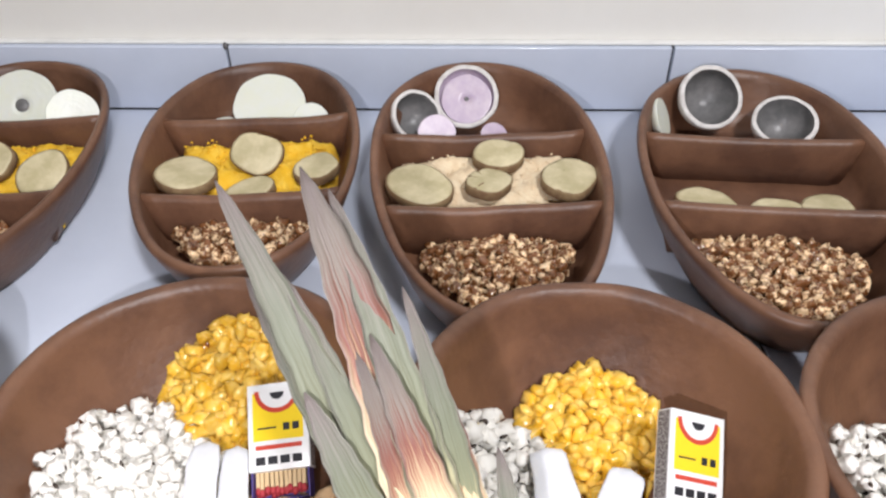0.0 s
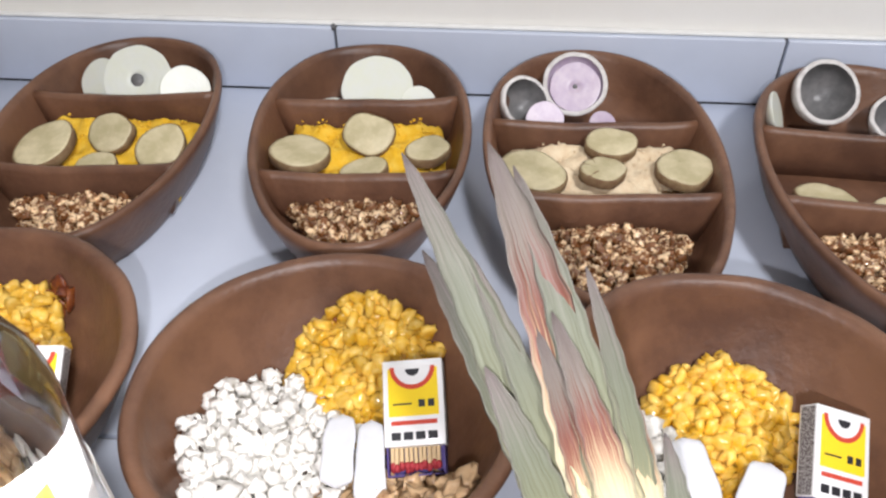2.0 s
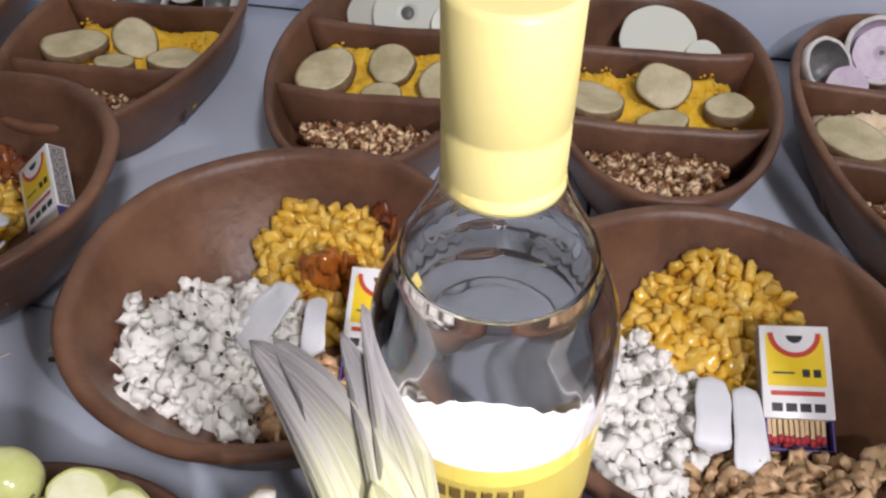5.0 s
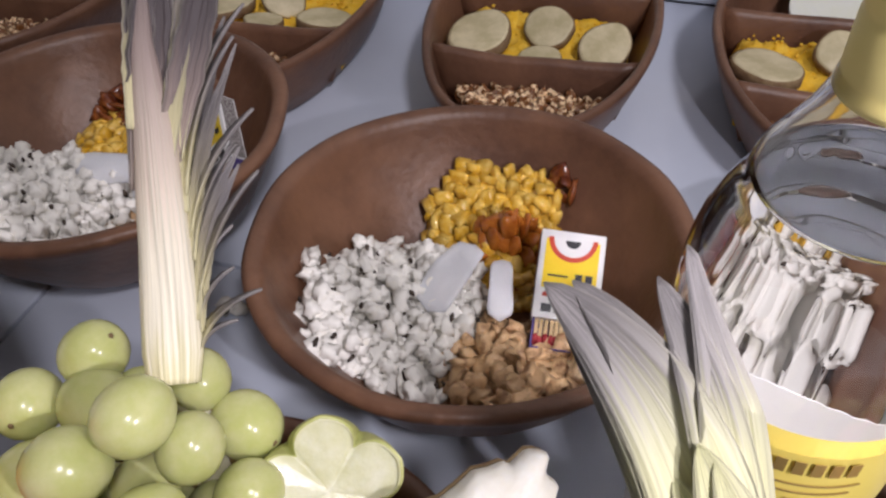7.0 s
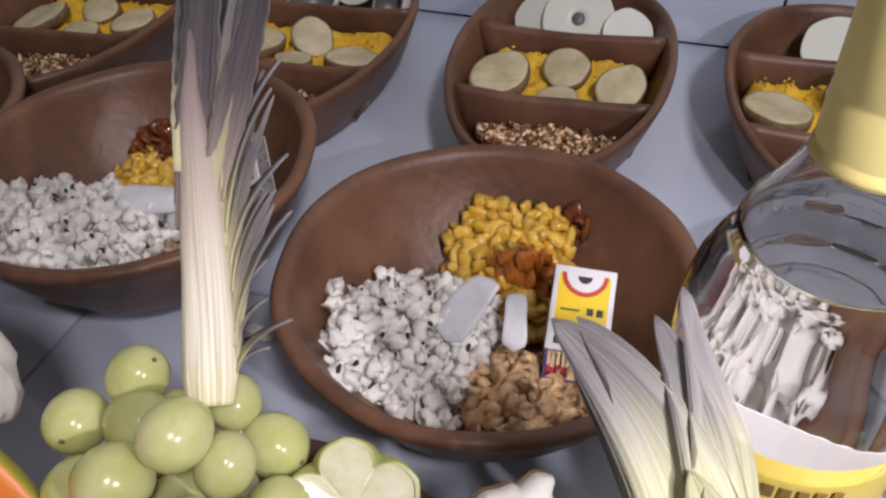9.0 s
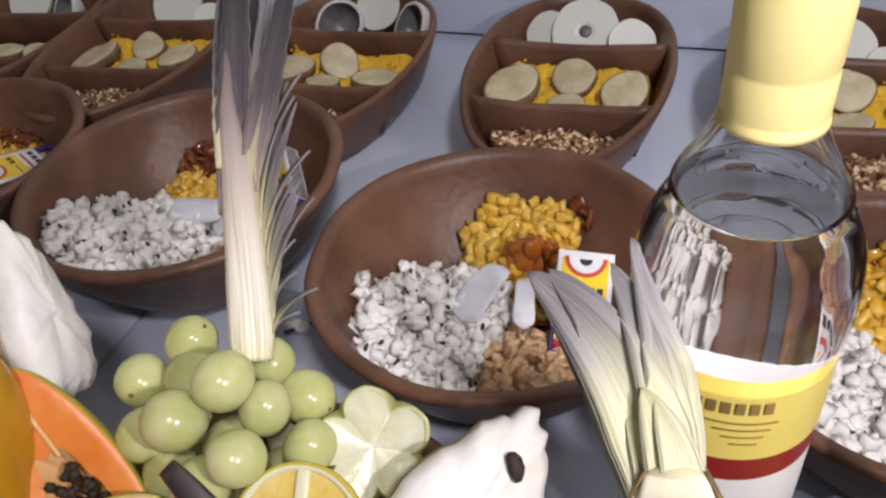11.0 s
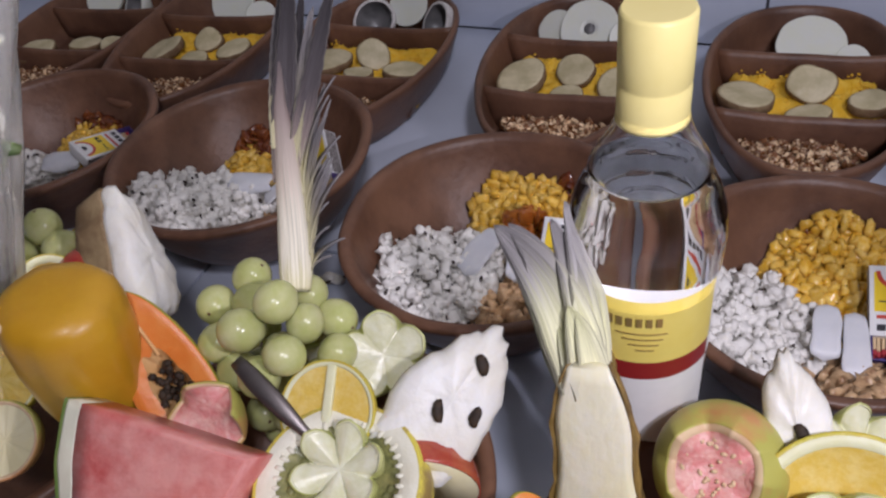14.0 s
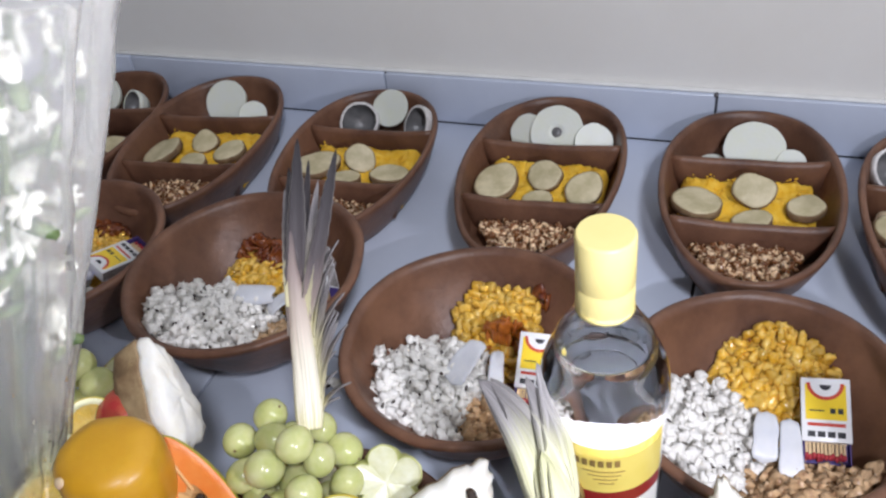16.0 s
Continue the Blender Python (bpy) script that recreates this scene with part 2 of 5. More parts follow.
OUT = [(0.0, 0.004), (0.028, 0.003), (0.033, 0.0), (0.0360, 0.003), (0.0372, 0.010), (0.0376, 0.05), (0.0378, 0.150), (0.0382, 0.180), (0.0390, 0.195), (0.0396, 0.207), (0.0396, 0.215), (0.0388, 0.224), (0.0372, 0.232),
       (0.0338, 0.241), (0.0310, 0.2465), (0.0296, 0.2500), (0.0290, 0.2535), (0.0270, 0.2580), (0.0232, 0.2640), (0.0196, 0.2710), (0.0172, 0.2780), (0.0152, 0.290), (0.0146, 0.322)]
INN = [(max(r - 0.0018, 0.0), z + (0.006 if i < 5 else 0)) for i, (r, z) in enumerate(OUT)]
LEVEL = 0.250
shell = OUT + [(0.0130, 0.322)] + [q for q in INN[::-1][1:] if q[1] > LEVEL + 0.003] + [(0.0276, LEVEL + 0.0010), (0.0264, LEVEL), (0.0, LEVEL)]


def ribbed(prof, n=144):
    """The glass: a turned shape with shallow upright ribs pressed into its shoulder."""
    loops = []
    for i, (r, z) in enumerate(prof):
        k = 0.003 * max(0.0, 1 - abs(z - 0.217) / 0.018) if i < len(OUT) else 0.0
        loops.append([(max(r, 0.0003) * (1 + k * math.sin(36 * a)) * math.cos(a), max(r, 0.0003) * (1 + k * math.sin(36 * a)) * math.sin(a), z) for a in [2 * math.pi * q / n for q in range(n)]])
    v, f = loft(loops)
    return mesh_of("glass", v, f, GLASS)


part("glass", ribbed(shell), bottle, "clear glass filled with clear spirit").visible_shadow = False
part("cap", lathe("cap", [(0.0, 0.278), (0.0160, 0.278), (0.0164, 0.280), (0.0164, 0.296), (0.0159, 0.297), (0.0159, 0.2985), (0.0164, 0.2995), (0.0164, 0.330), (0.0154, 0.332), (0.0150, 0.332), (0.0, 0.3316)], CAP_YELLOW, 64), bottle, "pale yellow plastic screw cap")


def wrap(name, mat, r, z0, z1, a0, a1, parent, label="", n=40, bow=0.0):
    """A sheet of paper on a round body, with thickness; bow bends its edges downward at the middle."""
    loops = []
    for i in range(n + 1):
        a = radians(a0 + (a1 - a0) * i / n)
        dip = bow * (1 - ((2 * i / n - 1) ** 2))
        c, s = math.cos(a), math.sin(a)
        loops.append([(rr * c, rr * s, z - dip) for rr, z in ((r, z0), (r + 0.00025, z0), (r + 0.00025, z1), (r, z1))])
    v, f = loft(loops)
    return part(name, sharp(mesh_of(name, v, f, mat)), parent, label)


A0, A1 = -196, -14
wrap("label_paper", PAPER_WHITE, 0.0380, 0.045, 0.138, A0, A1, bottle, "white lower part of the front label")
wrap("label_field", PAPER_YELLOW, 0.0384, 0.152, 0.197, A0, A1, bottle, "yellow upper part of the front label")
wrap("label_band", PAPER_RED, 0.0381, 0.1382, 0.1518, A0, A1, bottle, "dark red band across the label")
wrap("back_label", PAPER_WHITE, 0.0384, 0.060, 0.164, 26, 144, bottle, "white back label seen through the spirit")
for k in range(7):
    wrap("print_bar", PRINT_GOLD, 0.0394, 0.1800, 0.1860, -112 + 7.2 * k, -107.6 + 7.2 * k, bottle, n=3)
for k in range(4):
    wrap("print_line", PRINT_GOLD, 0.0391, 0.1740 - 0.0040 * k, 0.1748 - 0.0040 * k, -98 + 5 * k, -60 - 3 * k, bottle, n=16)
EM = radians(-121)
m = pose(0.0362 * math.cos(EM), 0.0362 * math.sin(EM), 0.146, 90, 0, math.degrees(EM) + 90)
part("emblem_ring", lathe("emblem_ring", [(0.0, 0.0), (0.0175, 0.0), (0.0185, 0.0026), (0.0172, 0.0034), (0.0, 0.0034)], PRINT_GOLD, 40), bottle, "gold ring of the round emblem", m)
em = part("emblem", lathe("emblem", [(0.0, 0.0032), (0.0160, 0.0032), (0.0158, 0.0038), (0.0, 0.0038)], PRINT_DARK, 40), bottle, "black round emblem on the label", m)
for x, w in ((-0.004, 0.007), (0.005, 0.0024)):
    part("print_mark", box_mesh("print_mark", w, 0.012, 0.0004, PAPER_WHITE, 0.0001, 1), em, "white mark", pose(x, 0, 0.0039))
# ==== foods ====
POPCORN = material("popcorn", (0.84, 0.82, 0.77), 0.7, (0.76, 0.69, 0.52), 0.4, 140, 0.15, 500, vary=0.06, low=0.56, high=0.72)
HULL = material("burnt_hull", (0.035, 0.025, 0.02), 0.6, (0.09, 0.06, 0.04), 0.6, 200)
CORN = material("boiled_corn", (0.68, 0.38, 0.026), 0.18, (0.84, 0.62, 0.18), 0.7, 110, 0.05, 300, vary=0.36, subsurface=0.05, coat=0.6)
TOASTED = material("toasted_corn", (0.17, 0.065, 0.022), 0.12, (0.90, 0.66, 0.40), 0.95, 150, 0.1, 400, vary=0.5, coat=0.7, low=0.49, high=0.58)
NUT = material("boiled_beans", (0.60, 0.40, 0.22), 0.35, (0.24, 0.11, 0.05), 0.85, 120, 0.1, 300, vary=0.3, low=0.5, high=0.66)
SAUCE = material("dark_red_palm_oil_sauce", (0.09, 0.018, 0.008), 0.2, (0.30, 0.09, 0.015), 0.7, 60, 0.2, 90, coat=0.4)
AMBER = material("amber_honey", (0.42, 0.13, 0.015), 0.12, (0.25, 0.06, 0.01), 0.7, 90, coat=0.6, subsurface=0.2)
FLOUR_YELLOW = material("yellow_palm_oil_flour", (0.80, 0.46, 0.02), 0.9, (0.86, 0.58, 0.08), 0.8, 120, 0.8, 380)
FLOUR_PALE = material("pale_manioc_flour", (0.74, 0.58, 0.38), 0.9, (0.84, 0.72, 0.52), 0.8, 120, 0.8, 380)
YAM_FLESH = material("yam_flesh", (0.46, 0.40, 0.23), 0.5, (0.66, 0.58, 0.38), 0.9, 40, 0.15, 300, vary=0.16)
YAM_SKIN = material("yam_skin", (0.16, 0.09, 0.045), 0.8, (0.28, 0.20, 0.10), 0.7, 90, 0.5, 200)
ONION_WHITE = material("white_onion_flesh", (0.70, 0.72, 0.66), 0.35, (0.70, 0.72, 0.58), 0.6, 45, 0.1, 160, subsurface=0.2, vary=0.05)
ONION_PURPLE = material("purple_onion_flesh", (0.50, 0.40, 0.52), 0.35, (0.66, 0.58, 0.64), 0.7, 70, 0.1, 160, subsurface=0.15)
# dark grey for the cups' hollows and the discs in the core holes
ONION_DARK = material("dark_onion_hollow", (0.13, 0.13, 0.13), 0.35, (0.24, 0.23, 0.23), 0.7, 60, 0.2, 160)
ONION_RIM = material("chalky_onion_shell", (0.72, 0.70, 0.68), 0.7, (0.50, 0.46, 0.44), 0.7, 90, 0.4, 260)
COCONUT = material("coconut_flesh", (0.62, 0.63, 0.66), 0.4, (0.74, 0.74, 0.76), 0.6, 40, 0.1, 140, subsurface=0.2)
STRIKER = material("striker_strip", (0.10, 0.08, 0.08), 0.8, (0.5, 0.48, 0.46), 0.8, 900, detail=1.0)
TRAY_BLUE = material("blue_purple_card", (0.07, 0.045, 0.20), 0.6, (0.10, 0.07, 0.26), 0.5, 60)
BOX_YELLOW = material("yellow_print", (0.86, 0.62, 0.02), 0.3, (0.82, 0.57, 0.02), 0.5, 80, coat=0.5)
BOX_RED = material("red_print", (0.55, 0.06, 0.035), 0.3, coat=0.5)
BOX_WHITE = material("white_card", (0.80, 0.80, 0.80), 0.28, (0.76, 0.76, 0.76), 0.5, 80, coat=0.5)
MATCH_WOOD = material("match_wood", (0.70, 0.52, 0.30), 0.7, (0.60, 0.42, 0.22), 0.6, 150)
MATCH_RED = material("match_head", (0.42, 0.04, 0.05), 0.7, (0.30, 0.02, 0.03), 0.6, 300)


def blob(r, detail=1, squash=(1, 1, 1), rough=0.0, seed=0.0, freq=1.0):
    """Verts and faces of a lumpy ball."""
    bm = bmesh.new()
    bmesh.ops.create_icosphere(bm, subdivisions=detail, radius=1)
    v = []
    for p in bm.verts:
        c = p.co
        d = 1 + rough * noise.noise(c * freq + Vector((seed * 3.1, seed * 1.7, seed)))
        v.append((c.x * d * r * squash[0], c.y * d * r * squash[1], c.z * d * r * squash[2]))
    f = [tuple(q.index for q in fc.verts) for fc in bm.faces]
    bm.free()
    return np.array(v), f


def blend_in(pieces, name, mats, smooth=True):
    """One mesh out of (verts, faces, material number) pieces."""
    verts, faces, idx, off = [], [], [], 0
    for v, f, k in pieces:
        verts.append(v)
        faces += [tuple(i + off for i in q) for q in f]
        idx += [k] * len(f)
        off += len(v)
    me = mesh_of(name, np.concatenate(verts).tolist(), faces, None, smooth)
    for mt in mats:
        me.materials.append(mt)
    me.polygons.foreach_set("material_index", idx)
    return me


rng = random.Random(5)
POP_KINDS = []
for i in range(12):
    lobes, count = [], rng.randint(3, 6)
    for k in range(count):
        v, f = blob(rng.uniform(0.0036, 0.0062), 2, (1, rng.uniform(0.6, 1), rng.uniform(0.6, 0.95)), 1.05, i * 9 + k, 2.2)
        d = Vector((rng.gauss(0, 1), rng.gauss(0, 1), rng.gauss(0, 0.7))).normalized() * rng.uniform(0.003, 0.0068)
        lobes.append((v + np.array(d), f, 0))
    for k in range(i % 3):
        v, f = blob(rng.uniform(0.0013, 0.0023), 1, (1.9, 1, 0.7), 0.6, i + k * 3, 1)
        lobes.append((v + np.array(Vector((rng.gauss(0, 1), rng.gauss(0, 1), rng.gauss(0, 1))).normalized() * rng.uniform(0.0054, 0.0080)), f, 1))
    POP_KINDS.append(lobes)


def toothy(v, r, power=0.72):
    """Squarer flanks for a kernel, and a narrow end."""
    w = np.sign(v) * np.abs(v / r) ** power * r
    w[:, 1] *= 1 - 0.30 * v[:, 0] / r
    return w


CORN_KINDS = []
for i in range(8):
    v, f = blob(0.0055, 2, (1.15, 0.88, 0.36), 0.7, i + 40, 1.4)
    CORN_KINDS.append([(toothy(v, 0.0055, 0.62), f, 0)])
TOAST_KINDS = []
for i in range(8):
    v, f = blob(0.0047, 2, (1.25, 0.85, 0.55), 0.75, i + 60, 1.5)
    TOAST_KINDS.append([(toothy(v, 0.0047, 0.85), f, 0)])
NUT_KINDS = []
for i in range(6):
    v, f = blob(0.0066, 2, (1.1, 0.85, 0.75), 0.9, i + 80, 1.7)
    top = v[:, 2] > 0.0028
    v[top, 2] = 0.0056 - v[top, 2]
    NUT_KINDS.append([(v, f, 0)])


def heap(name, kinds, mats, x, y, z0, rx, ry, turn, rise, size, bed, label, category, seed, layers=2, keep=lambda x, y: True, under=False):
    """A heap of loose pieces on a bed (height over x, y), as one thing that nobody could count."""
    rng = random.Random(seed)
    pieces, taken = [], []
    ct, st = math.cos(radians(turn)), math.sin(radians(turn))
    for layer in range(layers):
        taken = []
        for _ in range(int(60 * rx * ry / (size * size)) + 60):
            a, q = rng.uniform(0, 6.283), math.sqrt(rng.random())
            edge = 1 + 0.16 * noise.noise((2 * math.cos(a), 2 * math.sin(a), seed * 0.7))
            u, w = rx * q * math.cos(a) * edge, ry * q * math.sin(a) * edge
            if any((u - p) ** 2 + (w - r) ** 2 < (0.80 * size) ** 2 for p, r in taken):
                continue
            lx, ly = u * ct - w * st, u * st + w * ct
            if not keep(lx, ly):
                continue
            taken.append((u, w))
            top = bed(lx, ly) + rise * math.sqrt(max(0.0, 1 - q * q)) + size * 0.35
            z = top - layer * size * 0.55 + rng.uniform(-0.22, 0.22) * size
            z = max(z, bed(lx, ly) + size * 0.32)
            m = Euler((rng.uniform(-3.14, 3.14) if "pop" in name else rng.gauss(0, 0.9), rng.gauss(0, 0.9), rng.uniform(0, 6.283))).to_matrix()
            sc = rng.uniform(0.85, 1.15)
            for v, f, k in rng.choice(kinds):
                pieces.append((v @ np.array(m).T * sc + np.array((lx, ly, z)), f, k))
    if under:
        n, grid = 40, []
        for i in range(9):
            q = 0.97 * (1 - i / 8) + 0.02
            for k in range(n):
                a = 6.283 * k / n
                edge = 1 + 0.16 * noise.noise((2 * math.cos(a), 2 * math.sin(a), seed * 0.7))
                u, w = rx * q * math.cos(a) * edge, ry * q * math.sin(a) * edge
                lx, ly = u * ct - w * st, u * st + w * ct
                grid.append((lx, ly, bed(lx, ly) + (rise * math.sqrt(max(0.0, 1 - q * q)) - size * 0.25) * (q < 0.9)))
        pieces.append((np.array(grid), [(i * n + k, i * n + (k + 1) % n, (i + 1) * n + (k + 1) % n, (i + 1) * n + k) for i in range(8) for k in range(n)], 0))
    return lone(name, blend_in(pieces, name, mats), pose(x, y, z0), label, category, kind="stuff")


def in_bowl(key, x, y):
    bx, by, r, h = ROUND[key]
    s = r / 0.12
    return lambda lx, ly: bowl_depth(math.hypot(x + lx - bx, y + ly - by), s) * h / 0.088


def popcorn(key, x, y, rx, ry, turn, seed, rise=0.035):
    heap("popcorn_heap", POP_KINDS, [POPCORN, HULL], x, y, 0.001, rx, ry, turn, rise, 0.0128, in_bowl(key, x, y), "heap of white popcorn with dark hulls in a clay bowl", "popcorn", seed, under=True)


def corn(key, x, y, rx, ry, turn, seed, rise=0.029):
    heap("corn_heap", CORN_KINDS, [CORN], x, y, 0.001, rx, ry, turn, rise, 0.0082, in_bowl(key, x, y), "heap of glossy golden boiled corn kernels in a clay bowl", "corn", seed, under=True)


def beans(key, x, y, rx, ry, turn, seed, rise=0.024):
    heap("bean_heap", NUT_KINDS, [NUT], x, y, 0.001, rx, ry, turn, rise, 0.0105, in_bowl(key, x, y), "heap of light brown boiled beans in a clay bowl", "beans", seed, under=True)


popcorn("c", -0.3995, 0.261, 0.052, 0.056, 0, 1)
corn("c", -0.3635, 0.331, 0.046, 0.044, 0, 2)
beans("c", -0.3295, 0.243, 0.044, 0.032, 5, 3)
popcorn("d", -0.1595, 0.265, 0.045, 0.060, 0, 4)
corn("d", -0.1175, 0.327, 0.052, 0.044, 0, 5)
beans("d", -0.0875, 0.231, 0.048, 0.032, 5, 6)
popcorn("e", 0.057, 0.264, 0.044, 0.046, 0, 7)
corn("e", 0.111, 0.306, 0.046, 0.048, 0, 8)
beans("e", 0.127, 0.226, 0.040, 0.028, 0, 9)
popcorn("f", 0.29, 0.259, 0.044, 0.050, 0, 10)
corn("f", 0.35, 0.283, 0.036, 0.040, 0, 11)
popcorn("b", -0.65, 0.277, 0.066, 0.054, 8, 12, 0.048)
corn("b", -0.644, 0.349, 0.042, 0.042, 0, 13)
beans("b", -0.58, 0.271, 0.032, 0.030, 0, 14)
popcorn("a", -0.903, 0.279, 0.056, 0.046, 8, 15)
corn("a", -0.861, 0.347, 0.048, 0.036, 0, 16)


def sauce(key, name, mat, x, y, rx, ry, rise, size, label, category, seed):
    heap(name, TOAST_BIG, [mat], x, y, 0.001, rx, ry, 0, rise, size, in_bowl(key, x, y), label, category, seed, 1)


TOAST_BIG = []
for i in range(4):
    v, f = blob(0.0062, 2, (1.4, 1.0, 0.42), 0.5, i + 30, 1.6)
    TOAST_BIG.append([(v, f, 0)])
DARK_SAUCE = "dark red palm oil sauce smeared in a clay bowl"
sauce("c", "honey_pool", AMBER, -0.3515, 0.323, 0.024, 0.015, 0.045, 0.0066, "amber honey poured over the corn", "honey", 1)
sauce("c", "sauce_smear", SAUCE, -0.3395, 0.367, 0.022, 0.006, 0.001, 0.006, DARK_SAUCE, "sauce", 2)
sauce("b", "sauce_smear", SAUCE, -0.645, 0.381, 0.038, 0.020, 0.026, 0.0065, DARK_SAUCE, "sauce", 3)
sauce("a", "sauce_smear", SAUCE, -0.868, 0.375, 0.030, 0.014, 0.020, 0.006, DARK_SAUCE, "sauce", 4)
sauce("d", "sauce_smear", SAUCE, -0.1195, 0.365, 0.020, 0.006, 0.001, 0.006, DARK_SAUCE, "sauce", 5)


def coconut(x, y, z, l, w, turn, tilt, seed):
    """A curved strip of coconut: a bent slab with blunt ends and soft edges."""
    loops, n = [], 14
    for i in range(n + 1):
        u = -1 + 2 * i / n
        k = (1 - abs(u) ** 9) ** 0.5 * (1 + 0.16 * noise.noise((u * 1.6, seed * 1.7, 0)) - 0.10 * u) + 0.02
        lift = -0.004 * u * u
        row = []
        for a in range(12):
            c, d = math.cos(6.283 * a / 12), math.sin(6.283 * a / 12)
            row.append((w / 2 * k * math.copysign(abs(c) ** 0.6, c), l / 2 * u, lift + 0.0017 * k ** 0.5 * math.copysign(abs(d) ** 0.6, d) + 0.0022 * (c * k) ** 2 + 0.0010 * (1 - c * c) * (d > 0)))
        loops.append(row)
    v, f = loft(loops)
    lone("coconut_slice", mesh_of("coconut_slice", v, f, COCONUT), pose(x, y, z, tilt, 0, turn), "curved white slice of coconut on the heaped food", "coconut", "coconut slices")


coconut(-0.3735, 0.275, 0.057, 0.050, 0.022, -18, 14, 1)
coconut(-0.3445, 0.275, 0.055, 0.040, 0.013, 12, 12, 2)
coconut(-0.1175, 0.261, 0.053, 0.044, 0.018, 3, 16, 3)
coconut(-0.0985, 0.255, 0.051, 0.052, 0.017, 6, 16, 4)
coconut(0.081, 0.256, 0.057, 0.042, 0.024, 10, 20, 5)
coconut(0.117, 0.248, 0.053, 0.038, 0.022, -25, 25, 6)
coconut(-0.614, 0.305, 0.063, 0.024, 0.044, 10, 15, 7)
coconut(-0.584, 0.305, 0.057, 0.034, 0.016, -40, 15, 8)
coconut(-0.843, 0.297, 0.057, 0.030, 0.040, 20, 12, 9)


def flat_piece(name, pts, z0, z1, mat, parent, label=""):
    n = len(pts)
    v = [(x, y, z0) for x, y in pts] + [(x, y, z1) for x, y in pts]
    f = [tuple(range(n, 2 * n)), tuple(range(n - 1, -1, -1))] + [(i, (i + 1) % n, (i + 1) % n + n, i + n) for i in range(n)]
    return part(name, mesh_of(name, v, f, mat, False), parent, label)


def arc(cx, cy, r, a0, a1, n=24):
    return [(cx + r * math.cos(radians(a0 + (a1 - a0) * i / n)), cy + r * math.sin(radians(a0 + (a1 - a0) * i / n))) for i in range(n + 1)]


def matchbox(m, label, out=0.016):
    """A matchbox whose tray is pushed out toward the front; its far end is +y, its label faces +z."""
    b = thing("matchbox", m, label, "matchbox", "matchboxes")
    w, l, h = 0.0355, 0.050, 0.0135
    part("sleeve", box_mesh("sleeve", w, l, h, BOX_WHITE, 0.0004, 2), b, "white printed card sleeve")
    t = h / 2
    flat_piece("yellow_field", [(-w / 2 + 0.003, -0.008), (w / 2 - 0.003, -0.008), (w / 2 - 0.003, l / 2 - 0.005), (-w / 2 + 0.003, l / 2 - 0.005)], t, t + 0.00012, BOX_YELLOW, b)
    flat_piece("red_arc", arc(0, l / 2 - 0.004, 0.0135, 180, 360) , t + 0.0001, t + 0.00024, BOX_RED, b)
    flat_piece("white_arc", arc(0, l / 2 - 0.004, 0.0108, 180, 360), t + 0.0002, t + 0.00034, BOX_WHITE, b)
    flat_piece("black_dot", arc(0, l / 2 - 0.0055, 0.0042, 180, 360), t + 0.0003, t + 0.00044, PRINT_DARK, b)
    flat_piece("red_bar", [(-0.0135, -0.0130), (0.0135, -0.0130), (0.0135, -0.0105), (-0.0135, -0.0105)], t, t + 0.00012, BOX_RED, b)
    for k in range(4):
        x = -0.0135 + 0.0071 * k
        flat_piece("dark_bar", [(x, -0.0215), (x + 0.0055, -0.0215), (x + 0.0055, -0.0170), (x, -0.0170)], t, t + 0.00012, PRINT_DARK, b)
    for k in range(2):
        x = 0.003 + 0.0055 * k
        flat_piece("print_bar", [(x, -0.003), (x + 0.0038, -0.003), (x + 0.0038, 0.0012), (x, 0.0012)], t + 0.0001, t + 0.00024, PRINT_DARK, b)
    flat_piece("print_line", [(-0.0120, -0.0014), (-0.001, -0.0014), (-0.001, -0.0004), (-0.0120, -0.0004)], t + 0.0001, t + 0.00024, PRINT_DARK, b)
    for sx in (-1, 1):
        part("striker", box_mesh("striker", 0.0003, l - 0.002, h - 0.003, STRIKER, 0), b, "dark striking strip", pose(sx * (w / 2 + 0.0001), 0, 0))
    y0 = -l / 2 - out
    bm = bmesh.new()
    for cx, cy, cz, sx, sy, sz in ((0, y0 + 0.02, -h / 2 + 0.0012, w - 0.002, 0.04, 0.0008), (-w / 2 + 0.0014, y0 + 0.02, 0, 0.0008, 0.04, h - 0.002), (w / 2 - 0.0014, y0 + 0.02, 0, 0.0008, 0.04, h - 0.002), (0, y0, -0.0005, w - 0.002, 0.0008, h - 0.003)):
        q = bmesh.ops.create_cube(bm, size=1)
        for v in q["verts"]:
            v.co = Vector((v.co.x * sx + cx, v.co.y * sy + cy, v.co.z * sz + cz))
    part("tray", bm_mesh("tray", bm, TRAY_BLUE, False), b, "blue-purple card tray")
    stick = box_mesh("matchstick", 0.0019, 0.034, 0.0019, MATCH_WOOD, 0)
    v, f = blob(0.0019, 1, (1, 1.6, 1), 0.1)
    head = mesh_of("match_head", v, f, MATCH_RED)
    rng = random.Random(3)
    for k in range(22):
        x, z, y = -w / 2 + 0.0035 + 0.0027 * (k % 11), -0.002 + 0.0026 * (k // 11), y0 + 0.0035 + rng.uniform(0, 0.0025)
        st = part("matchstick", stick, b, "", pose(x, y + 0.017, z, 0, 0, rng.uniform(-1.5, 1.5)))
        part("match_head", head, st, "", pose(0, -0.0165, 0))
    return b


def face_up(loc, normal, up):
    """A pose at loc whose z axis points along normal and whose y axis runs along up."""
    z = Vector(normal).normalized()
    y = (Vector(up) - z * Vector(up).dot(z)).normalized()
    x = y.cross(z)
    return Matrix.Translation(loc) @ Matrix((x, y, z)).transposed().to_4x4()


